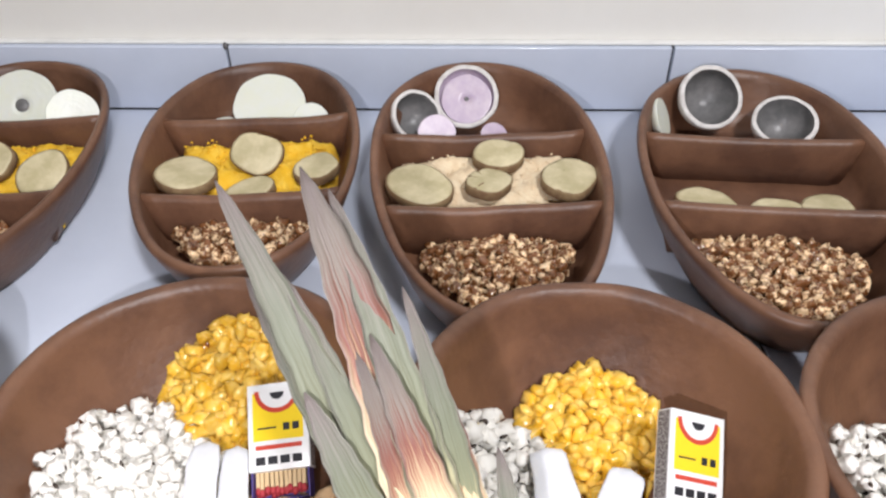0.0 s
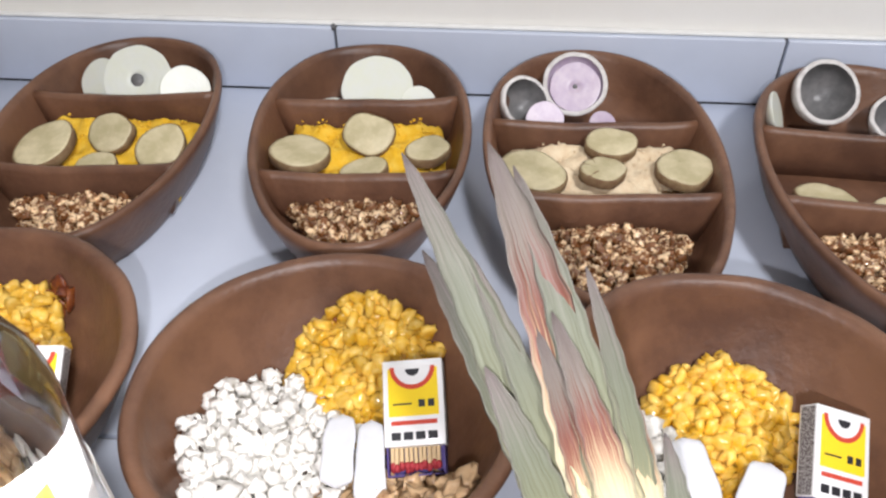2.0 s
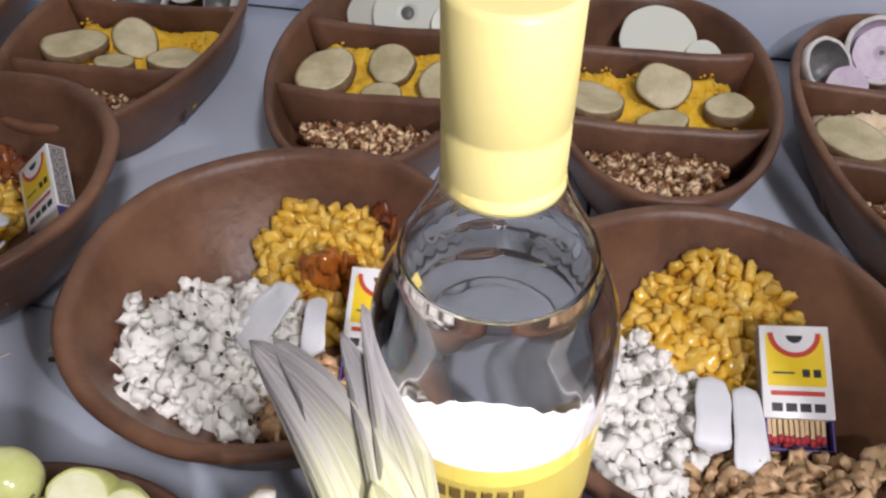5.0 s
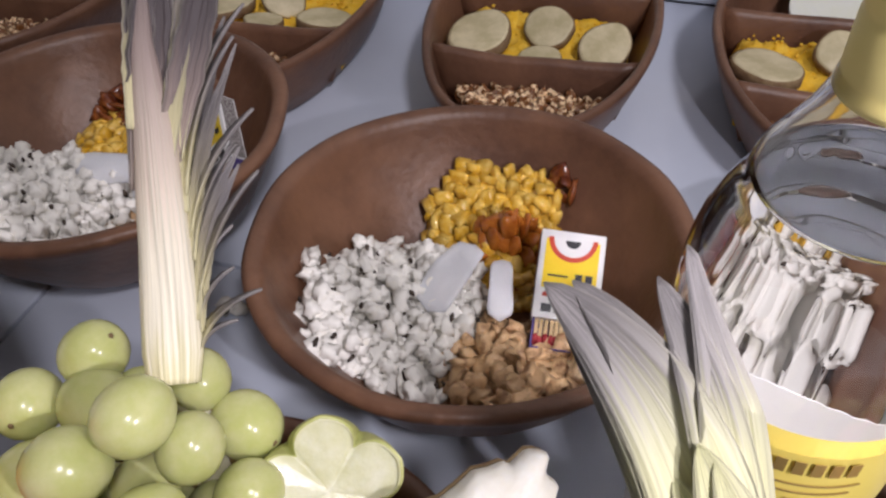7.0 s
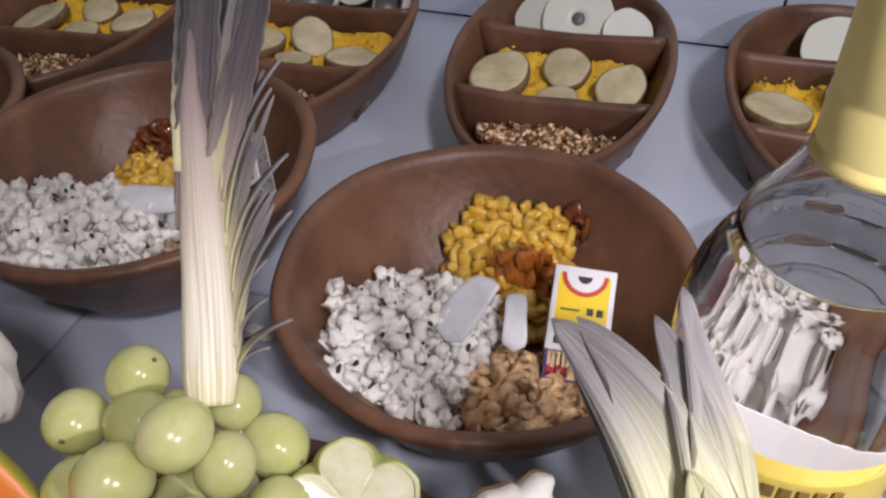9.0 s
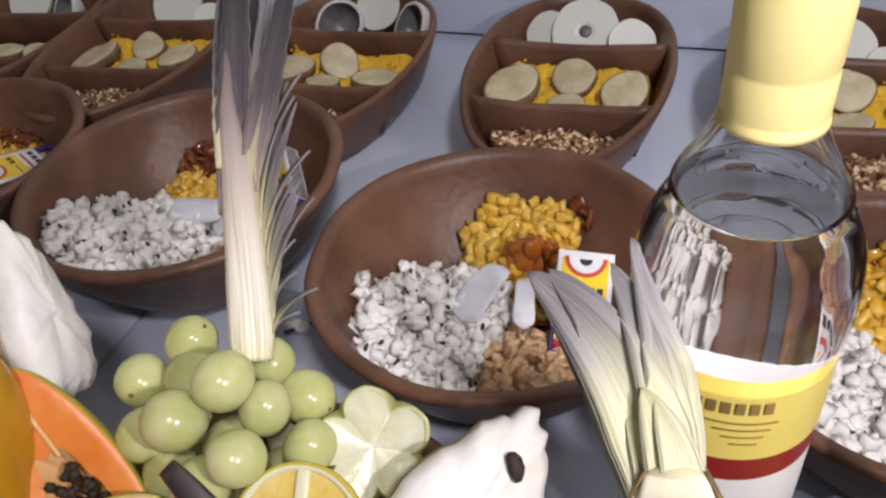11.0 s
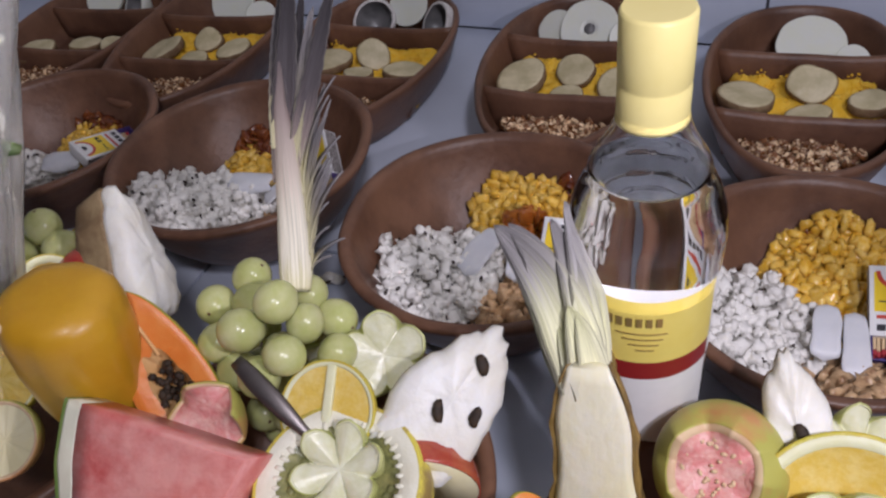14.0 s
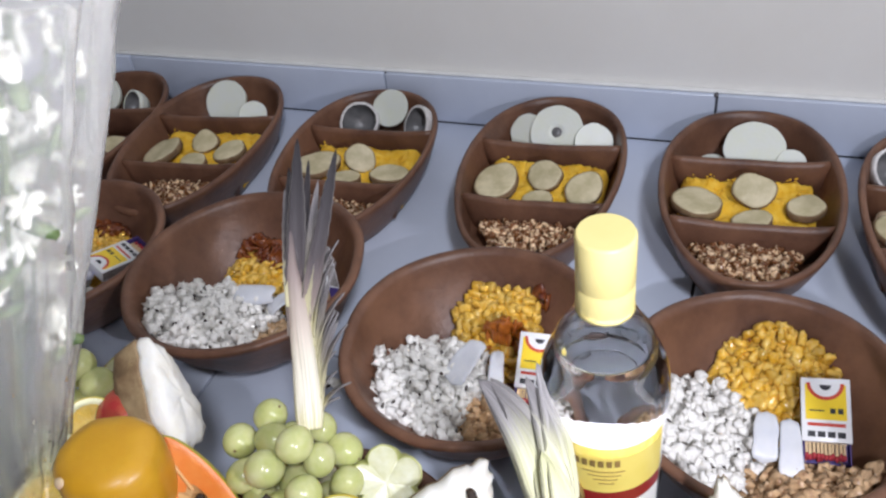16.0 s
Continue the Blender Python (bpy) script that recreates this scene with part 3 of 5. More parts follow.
def face(loc, normal, spin=0):
    """A pose at loc whose z axis points along normal."""
    return Matrix.Translation(loc) @ Vector(normal).to_track_quat("Z", "Y").to_matrix().to_4x4() @ pose(0, 0, 0, 0, 0, spin)


matchbox(pose(-0.076, 0.289, 0.062, 28, -7, 4), "open matchbox with yellow and white label on the corn")
matchbox(pose(-0.309, 0.286, 0.060, 30, 4, 8), "open matchbox with yellow and white label on the corn")
matchbox(pose(0.157, 0.266, 0.066, 30, 22, 3), "open matchbox leaning with its striking strip visible")
matchbox(pose(-0.553, 0.338, 0.070, 26, -42, 16), "open matchbox leaning against the bowl's inner wall")
matchbox(pose(-0.803, 0.315, 0.064, 14, -12, 158), "open matchbox lying turned round on the food")


lone("popcorn_crumb", blend_in(POP_KINDS[2], "popcorn_crumb", [POPCORN, HULL]), pose(-0.512, 0.257, 0.0060, 0, 0, 40), "single burst popcorn lying on the floor tiles", "popcorn")
v, f = blob(0.0032, 2, (0.8, 0.6, 1.3), 0.5, 12, 1.5)
lone("grout_lump", mesh_of("grout_lump", v, f, GROUT), pose(-0.2045, WALL_Y - 0.0045, 0.0740), "small dark lump of grout on the tile baseboard", "grout", kind="structure")


# ---- food in the oval dishes ----
def flour(i, mat, label, seed):
    x, y, w, l, turn = OVALS[i]
    hw = w / 2 - 0.024
    pieces = []
    nx, ny = 44, 26
    y0, y1 = -0.0455, 0.055
    grid = []
    for b in range(ny + 1):
        for a in range(nx + 1):
            u, v = -1 + 2 * a / nx, -1 + 2 * b / ny
            px, py = u * hw, (y0 + y1) / 2 + v * (y1 - y0) / 2
            edge = max(0.0, 1 - max(abs(u) ** 5, abs(v) ** 7))
            z = 0.012 + edge ** 0.35 * (0.022 + 0.004 * v) + 0.010 * noise.noise((px * 55, py * 55, seed)) * edge + 0.0030 * noise.noise((px * 190, py * 190, seed))
            grid.append((px, py, z))
    faces = [(b * (nx + 1) + a, b * (nx + 1) + a + 1, (b + 1) * (nx + 1) + a + 1, (b + 1) * (nx + 1) + a) for b in range(ny) for a in range(nx)]
    pieces.append((np.array(grid), faces, 0))
    rng = random.Random(seed)
    for _ in range(220):
        v, f = blob(rng.uniform(0.0006, 0.0019), 1, (1, 1, 0.8), 0.4, rng.random() * 9)
        px, py = rng.uniform(-hw, hw) * 0.88, rng.uniform(y0, y1) * 0.85
        pieces.append((v + np.array((px, py, 0.0335 + 0.005 * py / 0.05 + 0.010 * noise.noise((px * 55, py * 55, seed)))), f, 0))
    lone("flour_bed", blend_in(pieces, "flour_bed", [mat]), pose(x, y, 0.001, 0, 0, turn), label, "flour", kind="stuff")


YELLOW_LABEL, PALE_LABEL = "crumbly yellow palm oil flour in an oval dish", "crumbly pale manioc flour in an oval dish"
for i in (1, 2, 3, 4):
    flour(i, FLOUR_YELLOW, YELLOW_LABEL, 20 + i)
flour(5, FLOUR_PALE, PALE_LABEL, 26)


def yam_slice(i, lx, ly, lz, r, tx, ty, seed, thick=0.009):
    x, y, w, l, turn = OVALS[i]
    n = 40
    outline = [1 + 0.22 * noise.noise((0.8 * math.cos(6.283 * k / n) + seed * 4, 0.8 * math.sin(6.283 * k / n), 0)) for k in range(n)]

    def lp(s, z):
        return [(r * s * outline[k] * math.cos(6.283 * k / n), r * s * 0.86 * outline[k] * math.sin(6.283 * k / n), z + 0.0006 * noise.noise((k * 0.5, z * 90, seed))) for k in range(n)]
    s = thing("yam_slice", pose(x, y, 0, 0, 0, turn) @ pose(lx, ly, lz - 0.002, tx, ty, seed * 40 % 360 if tx < 30 else 0), "thick cut yam slice with brown skin", "yam slice", "yam slices")
    v, f = loft([lp(0.95, -thick / 2), lp(1.0, -thick / 2 + 0.001), lp(1.01, thick / 2 - 0.001), lp(0.965, thick / 2)])
    part("skin", mesh_of("skin", v, f, YAM_SKIN), s, "brown skin")
    v, f = loft([lp(0.955, thick / 2 - 0.0008), lp(0.955, thick / 2 + 0.0002), lp(0.85, thick / 2 + 0.0006), lp(0.3, thick / 2 + 0.0005)])
    part("flesh", mesh_of("flesh", v, f, YAM_FLESH), s, "greenish tan flesh")


SLICES = {0: [(-0.055, -0.030, 0.038, 0.026, 10, 0), (0.005, -0.006, 0.036, 0.021, 8, 8), (0.050, -0.004, 0.034, 0.021, 12, -6)],
          1: [(-0.050, -0.010, 0.043, 0.030, 8, 10), (0.004, 0.014, 0.046, 0.020, 40, 0), (0.006, -0.030, 0.041, 0.020, 6, 0), (0.050, -0.006, 0.043, 0.024, 6, -6)],
          2: [(-0.050, -0.006, 0.044, 0.030, 6, 6), (0.006, 0.008, 0.048, 0.021, 45, 30), (0.000, -0.030, 0.042, 0.018, 5, 0), (0.052, -0.016, 0.042, 0.024, 5, -6)],
          3: [(-0.050, -0.008, 0.044, 0.031, 10, 4), (0.006, 0.006, 0.048, 0.022, 34, -8), (0.004, -0.036, 0.041, 0.018, 8, 0), (0.054, -0.010, 0.044, 0.024, 24, -16)],
          4: [(-0.053, -0.014, 0.046, 0.030, 4, 4), (0.004, 0.012, 0.050, 0.023, 42, 0), (0.004, -0.034, 0.042, 0.021, 6, 6), (0.058, -0.006, 0.044, 0.022, 3, 0)],
          5: [(-0.060, -0.004, 0.047, 0.030, 0, 4), (0.012, 0.032, 0.050, 0.023, 2, 0), (-0.002, -0.006, 0.048, 0.021, 0, 6), (0.068, 0.000, 0.047, 0.027, 0, 0)],
          6: [(-0.050, -0.010, 0.036, 0.026, 10, 0), (0.004, -0.016, 0.034, 0.022, 10, 4), (0.048, -0.014, 0.036, 0.025, 12, -6)]}
for i, rows in SLICES.items():
    for k, row in enumerate(rows):
        yam_slice(i, *row, seed=i * 5 + k + 1)

for i, (x, y, w, l, turn) in enumerate(OVALS):
    d2 = SPLIT.get(i, (0.064, -0.052))[1]
    front = l * 0.49 - 0.020
    cy, ry, half = (d2 - 0.008 - front) / 2 + 0.012, (front + d2 - 0.008) / 2 * 1.1, w / 2 - 0.024

    def inside(a, b, cy=cy, half=half, front=front, d2=d2):
        return (a / half) ** 2 + ((cy + b) / front) ** 2 < 0.80 and cy + b < d2 - 0.010

    def floor_of_dish(a, b, cy=cy, half=half, front=front):
        return 0.011 + 0.020 * max(0.0, (a / half) ** 2 + ((cy + b) / front) ** 2 - 0.55)
    tr = radians(turn)
    heap("toasted_corn_heap", TOAST_KINDS, [TOASTED], x - math.sin(tr) * cy, y + math.cos(tr) * cy, 0.001, half * 0.92, ry, 0, 0.018, 0.0080, floor_of_dish,
         "glossy brown toasted corn grains in an oval dish", "toasted corn", 100 + i, 2, inside).rotation_euler = (0, 0, tr)


def onion_half(m, r, mats, label, hole=0.0, deep=0.55, cup=False):
    """A cut onion: a domed body, and a cut face with rings, or a hollow cup."""
    o = thing("onion_half", m, label, "onion", "cut onions")
    n = 48
    if cup:
        v, f = loft([ring(r * math.cos(radians(a)), r * deep * 2 * math.sin(radians(a)), n, 0.03, r * 90) for a in (-88, -70, -50, -30, -12, 0)] +
                    [ring(r * 0.97, r * 0.04, n, 0.03, r * 90), ring(r * 0.86, r * 0.02, n, 0.03, r * 90)], True, False)
        part("shell", mesh_of("shell", v, f, mats[0]), o, "chalky white outer layer")
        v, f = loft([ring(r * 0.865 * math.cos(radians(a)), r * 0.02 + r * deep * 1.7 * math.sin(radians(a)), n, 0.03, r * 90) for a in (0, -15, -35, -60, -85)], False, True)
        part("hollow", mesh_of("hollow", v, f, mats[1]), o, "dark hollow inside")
        return o
    v, f = loft([ring(r * math.cos(radians(a)), r * deep * math.sin(radians(a)), n, 0.03, r * 70) for a in (-88, -60, -35, -12, 0)] + [ring(r * 0.985, r * 0.03, n, 0.03, r * 70)], True, True)
    part("body", mesh_of("body", v, f, mats[0]), o)
    steps = [(0.985, 0.03)]
    for q in (0.90, 0.72, 0.54, 0.36):
        if q > hole:
            steps += [(q + 0.05, 0.0334), (q + 0.015, 0.0334), (q, 0.0322)]
    if hole:
        steps += [(hole + 0.02, 0.05), (hole, 0.02), (hole * 0.9, -0.25)]
    v, f = loft([ring(r * a, r * z, n, 0.03, r * 70) for a, z in steps], False, True)
    part("cut_face", mesh_of("cut_face", v, f, mats[1]), o, "ringed cut face")
    if hole:
        part("core_hole", lathe("core_hole", [(0.0, 0.0), (r * hole * 0.95, 0.0), (r * hole * 0.95, r * 0.036), (0.0, r * 0.036)], ONION_DARK, 24), o, "dark disc in the core hole")
    return o


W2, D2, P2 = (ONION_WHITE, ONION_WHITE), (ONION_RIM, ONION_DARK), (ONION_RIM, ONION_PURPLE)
WHITE_ON, CUP_ON = "white cut onion half leaning in an oval dish", "hollow onion half with dark inside"
onion_half(face((-0.153, 0.68, 0.045), (0.02, -0.46, 0.88)), 0.035, W2, WHITE_ON)
onion_half(face((-0.111, 0.665, 0.038), (0.2, -0.6, 0.75)), 0.017, W2, "small white onion piece in an oval dish")
onion_half(face((-0.197, 0.665, 0.026), (0, -0.2, 1)), 0.018, W2, "thin white onion slice lying in an oval dish")
onion_half(face((-0.3865, 0.669, 0.050), (0.06, -0.75, 0.66)), 0.034, W2, "white onion half with a dark hole in its core", hole=0.2)
onion_half(face((-0.4285, 0.675, 0.044), (-0.3, -0.7, 0.7)), 0.023, W2, WHITE_ON)
onion_half(face((-0.3385, 0.663, 0.044), (0.35, -0.7, 0.66)), 0.024, W2, WHITE_ON)
onion_half(face((0.038, 0.682, 0.054), (-0.02, -0.72, 0.7)), 0.031, P2, "purple onion half with a thick white rim", cup=True, deep=0.30)
onion_half(face((0.038, 0.68, 0.052), (-0.02, -0.72, 0.7)), 0.024, (ONION_PURPLE, ONION_PURPLE), "pale purple ringed onion core", hole=0.10)
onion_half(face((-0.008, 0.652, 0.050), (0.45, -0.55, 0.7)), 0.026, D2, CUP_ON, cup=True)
onion_half(face((0.01, 0.645, 0.036), (0.1, -0.7, 0.7)), 0.018, (ONION_PURPLE, ONION_PURPLE), "purple onion piece in an oval dish")
onion_half(face((0.064, 0.645, 0.034), (0.2, -0.5, 0.8)), 0.013, (ONION_PURPLE, ONION_PURPLE), "purple onion piece in an oval dish")
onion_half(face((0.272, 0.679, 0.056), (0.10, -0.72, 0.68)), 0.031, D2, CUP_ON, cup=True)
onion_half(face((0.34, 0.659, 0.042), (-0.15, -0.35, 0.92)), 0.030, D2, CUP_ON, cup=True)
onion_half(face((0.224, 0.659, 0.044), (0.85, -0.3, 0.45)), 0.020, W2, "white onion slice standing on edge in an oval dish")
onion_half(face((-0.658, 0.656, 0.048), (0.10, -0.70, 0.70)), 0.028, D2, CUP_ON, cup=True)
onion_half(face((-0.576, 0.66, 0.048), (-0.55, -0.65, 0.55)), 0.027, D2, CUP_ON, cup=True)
onion_half(face((-0.622, 0.684, 0.056), (0, -0.7, 0.7)), 0.026, W2, WHITE_ON)
onion_half(face((-0.884, 0.674, 0.050), (0.1, -0.75, 0.65)), 0.032, W2, WHITE_ON, deep=0.8)
onion_half(face((-0.83, 0.658, 0.044), (0.3, -0.5, 0.8)), 0.020, W2, "small white onion piece in an oval dish")
onion_half(face((-1.103, 0.662, 0.050), (0.1, -0.75, 0.65)), 0.030, W2, WHITE_ON, deep=0.8)
onion_half(face((-1.038, 0.648, 0.046), (-0.3, -0.75, 0.55)), 0.024, (ONION_WHITE, ONION_DARK), "hollow white onion half standing in an oval dish", cup=True)

# ==== fruit bowls ====
GRAPE = material("green_grape_skin", (0.47, 0.50, 0.19), 0.22, (0.60, 0.60, 0.32), 0.8, 50, 0.03, 200, vary=0.14, subsurface=0.6, coat=0.15)
STEM = material("dry_stem", (0.20, 0.13, 0.06), 0.8, (0.10, 0.06, 0.03), 0.6, 90)
LIME_RIND = material("lime_rind", (0.44, 0.47, 0.14), 0.35, (0.58, 0.58, 0.26), 0.7, 60, 0.3, 300)
LIME_FLESH = material("lime_flesh", (0.68, 0.68, 0.44), 0.25, (0.80, 0.80, 0.64), 0.8, 90, 0.3, 220, subsurface=0.3, coat=0.3)
PITH = material("citrus_pith", (0.76, 0.76, 0.52), 0.5, (0.68, 0.66, 0.36), 0.6, 60, 0.15, 220, subsurface=0.2)
ORANGE_RIND = material("orange_rind", (0.52, 0.46, 0.05), 0.4, (0.60, 0.38, 0.03), 0.7, 40, 0.35, 320)
ORANGE_FLESH = material("orange_flesh", (0.74, 0.52, 0.10), 0.25, (0.82, 0.66, 0.26), 0.8, 120, 0.35, 200, subsurface=0.3, coat=0.3)
PAPAYA_SKIN = material("papaya_skin", (0.52, 0.44, 0.05), 0.4, (0.30, 0.34, 0.05), 0.7, 25, 0.1, 160)
PAPAYA_FLESH = material("papaya_flesh", (0.70, 0.20, 0.03), 0.35, (0.78, 0.30, 0.07), 0.8, 40, 0.15, 200, subsurface=0.25)
PAPAYA_PALE = material("papaya_inner_lining", (0.74, 0.46, 0.20), 0.45, (0.68, 0.36, 0.12), 0.7, 60, 0.2, 200)
SEED_DARK = material("dark_seed", (0.030, 0.022, 0.016), 0.62, (0.08, 0.05, 0.03), 0.7, 120, spec=0.25)
GUAVA_SKIN = material("guava_skin", (0.46, 0.44, 0.10), 0.5, (0.58, 0.24, 0.10), 0.9, 14, 0.1, 180, low=0.45, high=0.6)
GUAVA_RIM = material("guava_rim", (0.70, 0.54, 0.32), 0.5, (0.66, 0.40, 0.26), 0.7, 60, 0.1, 200)
GUAVA_PINK = material("guava_flesh", (0.70, 0.26, 0.24), 0.35, (0.80, 0.52, 0.44), 0.9, 120, 0.6, 260, subsurface=0.25)
MELON_PINK = material("watermelon_flesh", (0.76, 0.34, 0.30), 0.35, (0.58, 0.10, 0.09), 0.95, 26, 0.35, 130, subsurface=0.3, coat=0.2)
MELON_WHITE = material("watermelon_white_rind", (0.72, 0.72, 0.56), 0.4, (0.66, 0.60, 0.46), 0.7, 40, 0.1, 160)
MELON_GREEN = material("watermelon_rind", (0.14, 0.22, 0.05), 0.35, (0.26, 0.32, 0.10), 0.8, 30, 0.1, 160)
MANGO = material("yellow_mango_skin", (0.54, 0.27, 0.010), 0.36, (0.62, 0.35, 0.02), 0.8, 14, 0.06, 260, coat=0.2)
PASSION_RIND = material("passion_fruit_rind", (0.66, 0.56, 0.08), 0.4, (0.30, 0.20, 0.07), 0.9, 34, 0.2, 160, low=0.5, high=0.62)
PASSION_PITH = material("passion_fruit_pith", (0.78, 0.76, 0.62), 0.6, (0.70, 0.66, 0.48), 0.6, 60, 0.3, 260)
PASSION_PULP = material("passion_fruit_pulp", (0.12, 0.13, 0.05), 0.2, (0.38, 0.36, 0.13), 0.8, 90, 0.5, 160, coat=0.5)
SOUR_FLESH = material("soursop_flesh", (0.85, 0.84, 0.79), 0.45, (0.76, 0.72, 0.60), 0.7, 36, 0.5, 130, subsurface=0.25)
SOUR_SKIN = material("soursop_skin", (0.22, 0.14, 0.07), 0.7, (0.40, 0.30, 0.16), 0.8, 45, 0.5, 140)
PINE_FLESH = material("pineapple_flesh", (0.87, 0.82, 0.58), 0.35, (0.90, 0.87, 0.74), 0.8, 40, 0.4, 110, subsurface=0.3, stretch=(1.6, 1, 0.8))
PINE_RIND = material("pineapple_rind", (0.30, 0.19, 0.05), 0.6, (0.10, 0.06, 0.03), 0.8, 60, 0.6, 130)
APPLE_RED = material("red_apple_skin", (0.36, 0.03, 0.03), 0.25, (0.50, 0.16, 0.06), 0.8, 30, coat=0.4)
APPLE_FLESH = material("apple_flesh", (0.78, 0.72, 0.48), 0.4, (0.74, 0.66, 0.36), 0.6, 40, 0.1, 160, subsurface=0.2)
STEEL = material("dull_steel", (0.16, 0.14, 0.135), 0.36, (0.20, 0.18, 0.17), 0.6, 60, metal=0.9)
FILM = material("cellophane", (0.92, 0.91, 0.88), 0.22, transmission=0.84, ior=1.10)
PETAL = material("white_petals", (0.76, 0.76, 0.68), 0.6, (0.66, 0.66, 0.5), 0.5, 120, vary=0.1, subsurface=0.2)
GREENERY = material("flower_leaves", (0.10, 0.16, 0.05), 0.55, (0.20, 0.24, 0.09), 0.7, 60, vary=0.2)
DARK_PETAL = material("dark_red_petals", (0.12, 0.02, 0.03), 0.55, (0.22, 0.05, 0.05), 0.6, 90)


def leaf_material(name, stops):
    """A leaf whose colour runs from its pale foot to its tip, with long streaks."""
    m = bpy.data.materials.new(name)
    m.use_nodes = True
    nt = m.node_tree
    b = nt.nodes["Principled BSDF"]
    b.inputs["Roughness"].default_value = 0.5
    at = nt.nodes.new("ShaderNodeAttribute")
    at.attribute_name = "along"
    co = nt.nodes.new("ShaderNodeAttribute")
    co.attribute_name = "across"
    n = nt.nodes.new("ShaderNodeTexNoise")
    n.inputs["Scale"].default_value, n.inputs["Detail"].default_value = 1.0, 5.0
    cb = nt.nodes.new("ShaderNodeCombineXYZ")
    k1, k2 = nt.nodes.new("ShaderNodeMath"), nt.nodes.new("ShaderNodeMath")
    k1.operation = k2.operation = "MULTIPLY"
    k1.inputs[1].default_value, k2.inputs[1].default_value = 2.0, 11.0
    nt.links.new(at.outputs["Fac"], k1.inputs[0])
    nt.links.new(co.outputs["Fac"], k2.inputs[0])
    nt.links.new(k1.outputs[0], cb.inputs[0])
    nt.links.new(k2.outputs[0], cb.inputs[1])
    oi = nt.nodes.new("ShaderNodeObjectInfo")
    k3 = nt.nodes.new("ShaderNodeMath")
    k3.operation = "MULTIPLY"
    k3.inputs[1].default_value = 30.0
    nt.links.new(oi.outputs["Random"], k3.inputs[0])
    nt.links.new(k3.outputs[0], cb.inputs[2])
    nt.links.new(cb.outputs[0], n.inputs["Vector"])
    ad = nt.nodes.new("ShaderNodeMath")
    ad.operation = "MULTIPLY_ADD"
    ad.inputs[1].default_value, ad.inputs[2].default_value = 0.55, -0.275
    nt.links.new(n.outputs["Fac"], ad.inputs[0])
    sm = nt.nodes.new("ShaderNodeMath")
    nt.links.new(ad.outputs[0], sm.inputs[0])
    nt.links.new(at.outputs["Fac"], sm.inputs[1])
    cr = nt.nodes.new("ShaderNodeValToRGB")
    while len(cr.color_ramp.elements) < len(stops):
        cr.color_ramp.elements.new(0.5)
    for e, (p, c) in zip(cr.color_ramp.elements, stops):
        e.position, e.color = p, (*c, 1)
    nt.links.new(sm.outputs[0], cr.inputs[0])
    edge = nt.nodes.new("ShaderNodeMath")
    edge.operation = "ABSOLUTE"
    nt.links.new(co.outputs["Fac"], edge.inputs[0])
    margin = nt.nodes.new("ShaderNodeMapRange")
    margin.inputs[1].default_value, margin.inputs[2].default_value, margin.inputs[4].default_value = 0.80, 1.0, 0.26
    nt.links.new(edge.outputs[0], margin.inputs[0])
    pale = nt.nodes.new("ShaderNodeMix")
    pale.data_type = "RGBA"
    pale.inputs[7].default_value = (0.62, 0.57, 0.50, 1)
    nt.links.new(margin.outputs[0], pale.inputs[0])
    nt.links.new(cr.outputs[0], pale.inputs[6])
    streak = nt.nodes.new("ShaderNodeHueSaturation")
    level = nt.nodes.new("ShaderNodeMapRange")
    level.inputs[1].default_value, level.inputs[2].default_value, level.inputs[3].default_value, level.inputs[4].default_value = 0.3, 0.7, 0.70, 1.22
    nt.links.new(n.outputs["Fac"], level.inputs[0])
    nt.links.new(level.outputs[0], streak.inputs["Value"])
    nt.links.new(pale.outputs[2], streak.inputs["Color"])
    nt.links.new(streak.outputs[0], b.inputs["Base Color"])
    bp = nt.nodes.new("ShaderNodeBump")
    bp.inputs["Strength"].default_value, bp.inputs["Distance"].default_value = 0.6, 0.001
    nt.links.new(n.outputs["Fac"], bp.inputs["Height"])
    nt.links.new(bp.outputs[0], b.inputs["Normal"])
    return m


LEAF_GREY = leaf_material("dry_grey_crown_leaf", [(0.0, (0.46, 0.37, 0.31)), (0.18, (0.22, 0.165, 0.15)), (0.36, (0.065, 0.050, 0.053)), (0.70, (0.040, 0.033, 0.037)), (1.0, (0.035, 0.030, 0.033))])
LEAF_SIDE = leaf_material("dry_side_leaf", [(0.0, (0.74, 0.69, 0.42)), (0.25, (0.54, 0.49, 0.28)), (0.45, (0.26, 0.23, 0.18)), (0.75, (0.17, 0.155, 0.16)), (1.0, (0.30, 0.28, 0.28))])
LEAF_GREEN = leaf_material("mauve_crown_leaf", [(0.0, (0.80, 0.74, 0.46)), (0.34, (0.66, 0.60, 0.36)), (0.48, (0.22, 0.23, 0.14)), (0.70, (0.17, 0.185, 0.13)), (1.0, (0.19, 0.155, 0.15))])
LEAF_SILVER = leaf_material("silvery_crown_leaf", [(0.0, (0.84, 0.80, 0.54)), (0.36, (0.76, 0.75, 0.45)), (0.52, (0.58, 0.57, 0.40)), (0.66, (0.36, 0.34, 0.32)), (0.85, (0.25, 0.235, 0.235)), (1.0, (0.30, 0.28, 0.28))])
CROWN_PALE = leaf_material("pale_crown_foot", [(0.0, (0.82, 0.76, 0.46)), (0.10, (0.86, 0.81, 0.64)), (0.28, (0.84, 0.78, 0.62)), (0.46, (0.66, 0.56, 0.46)), (0.72, (0.36, 0.28, 0.25)), (1.0, (0.12, 0.095, 0.095))])
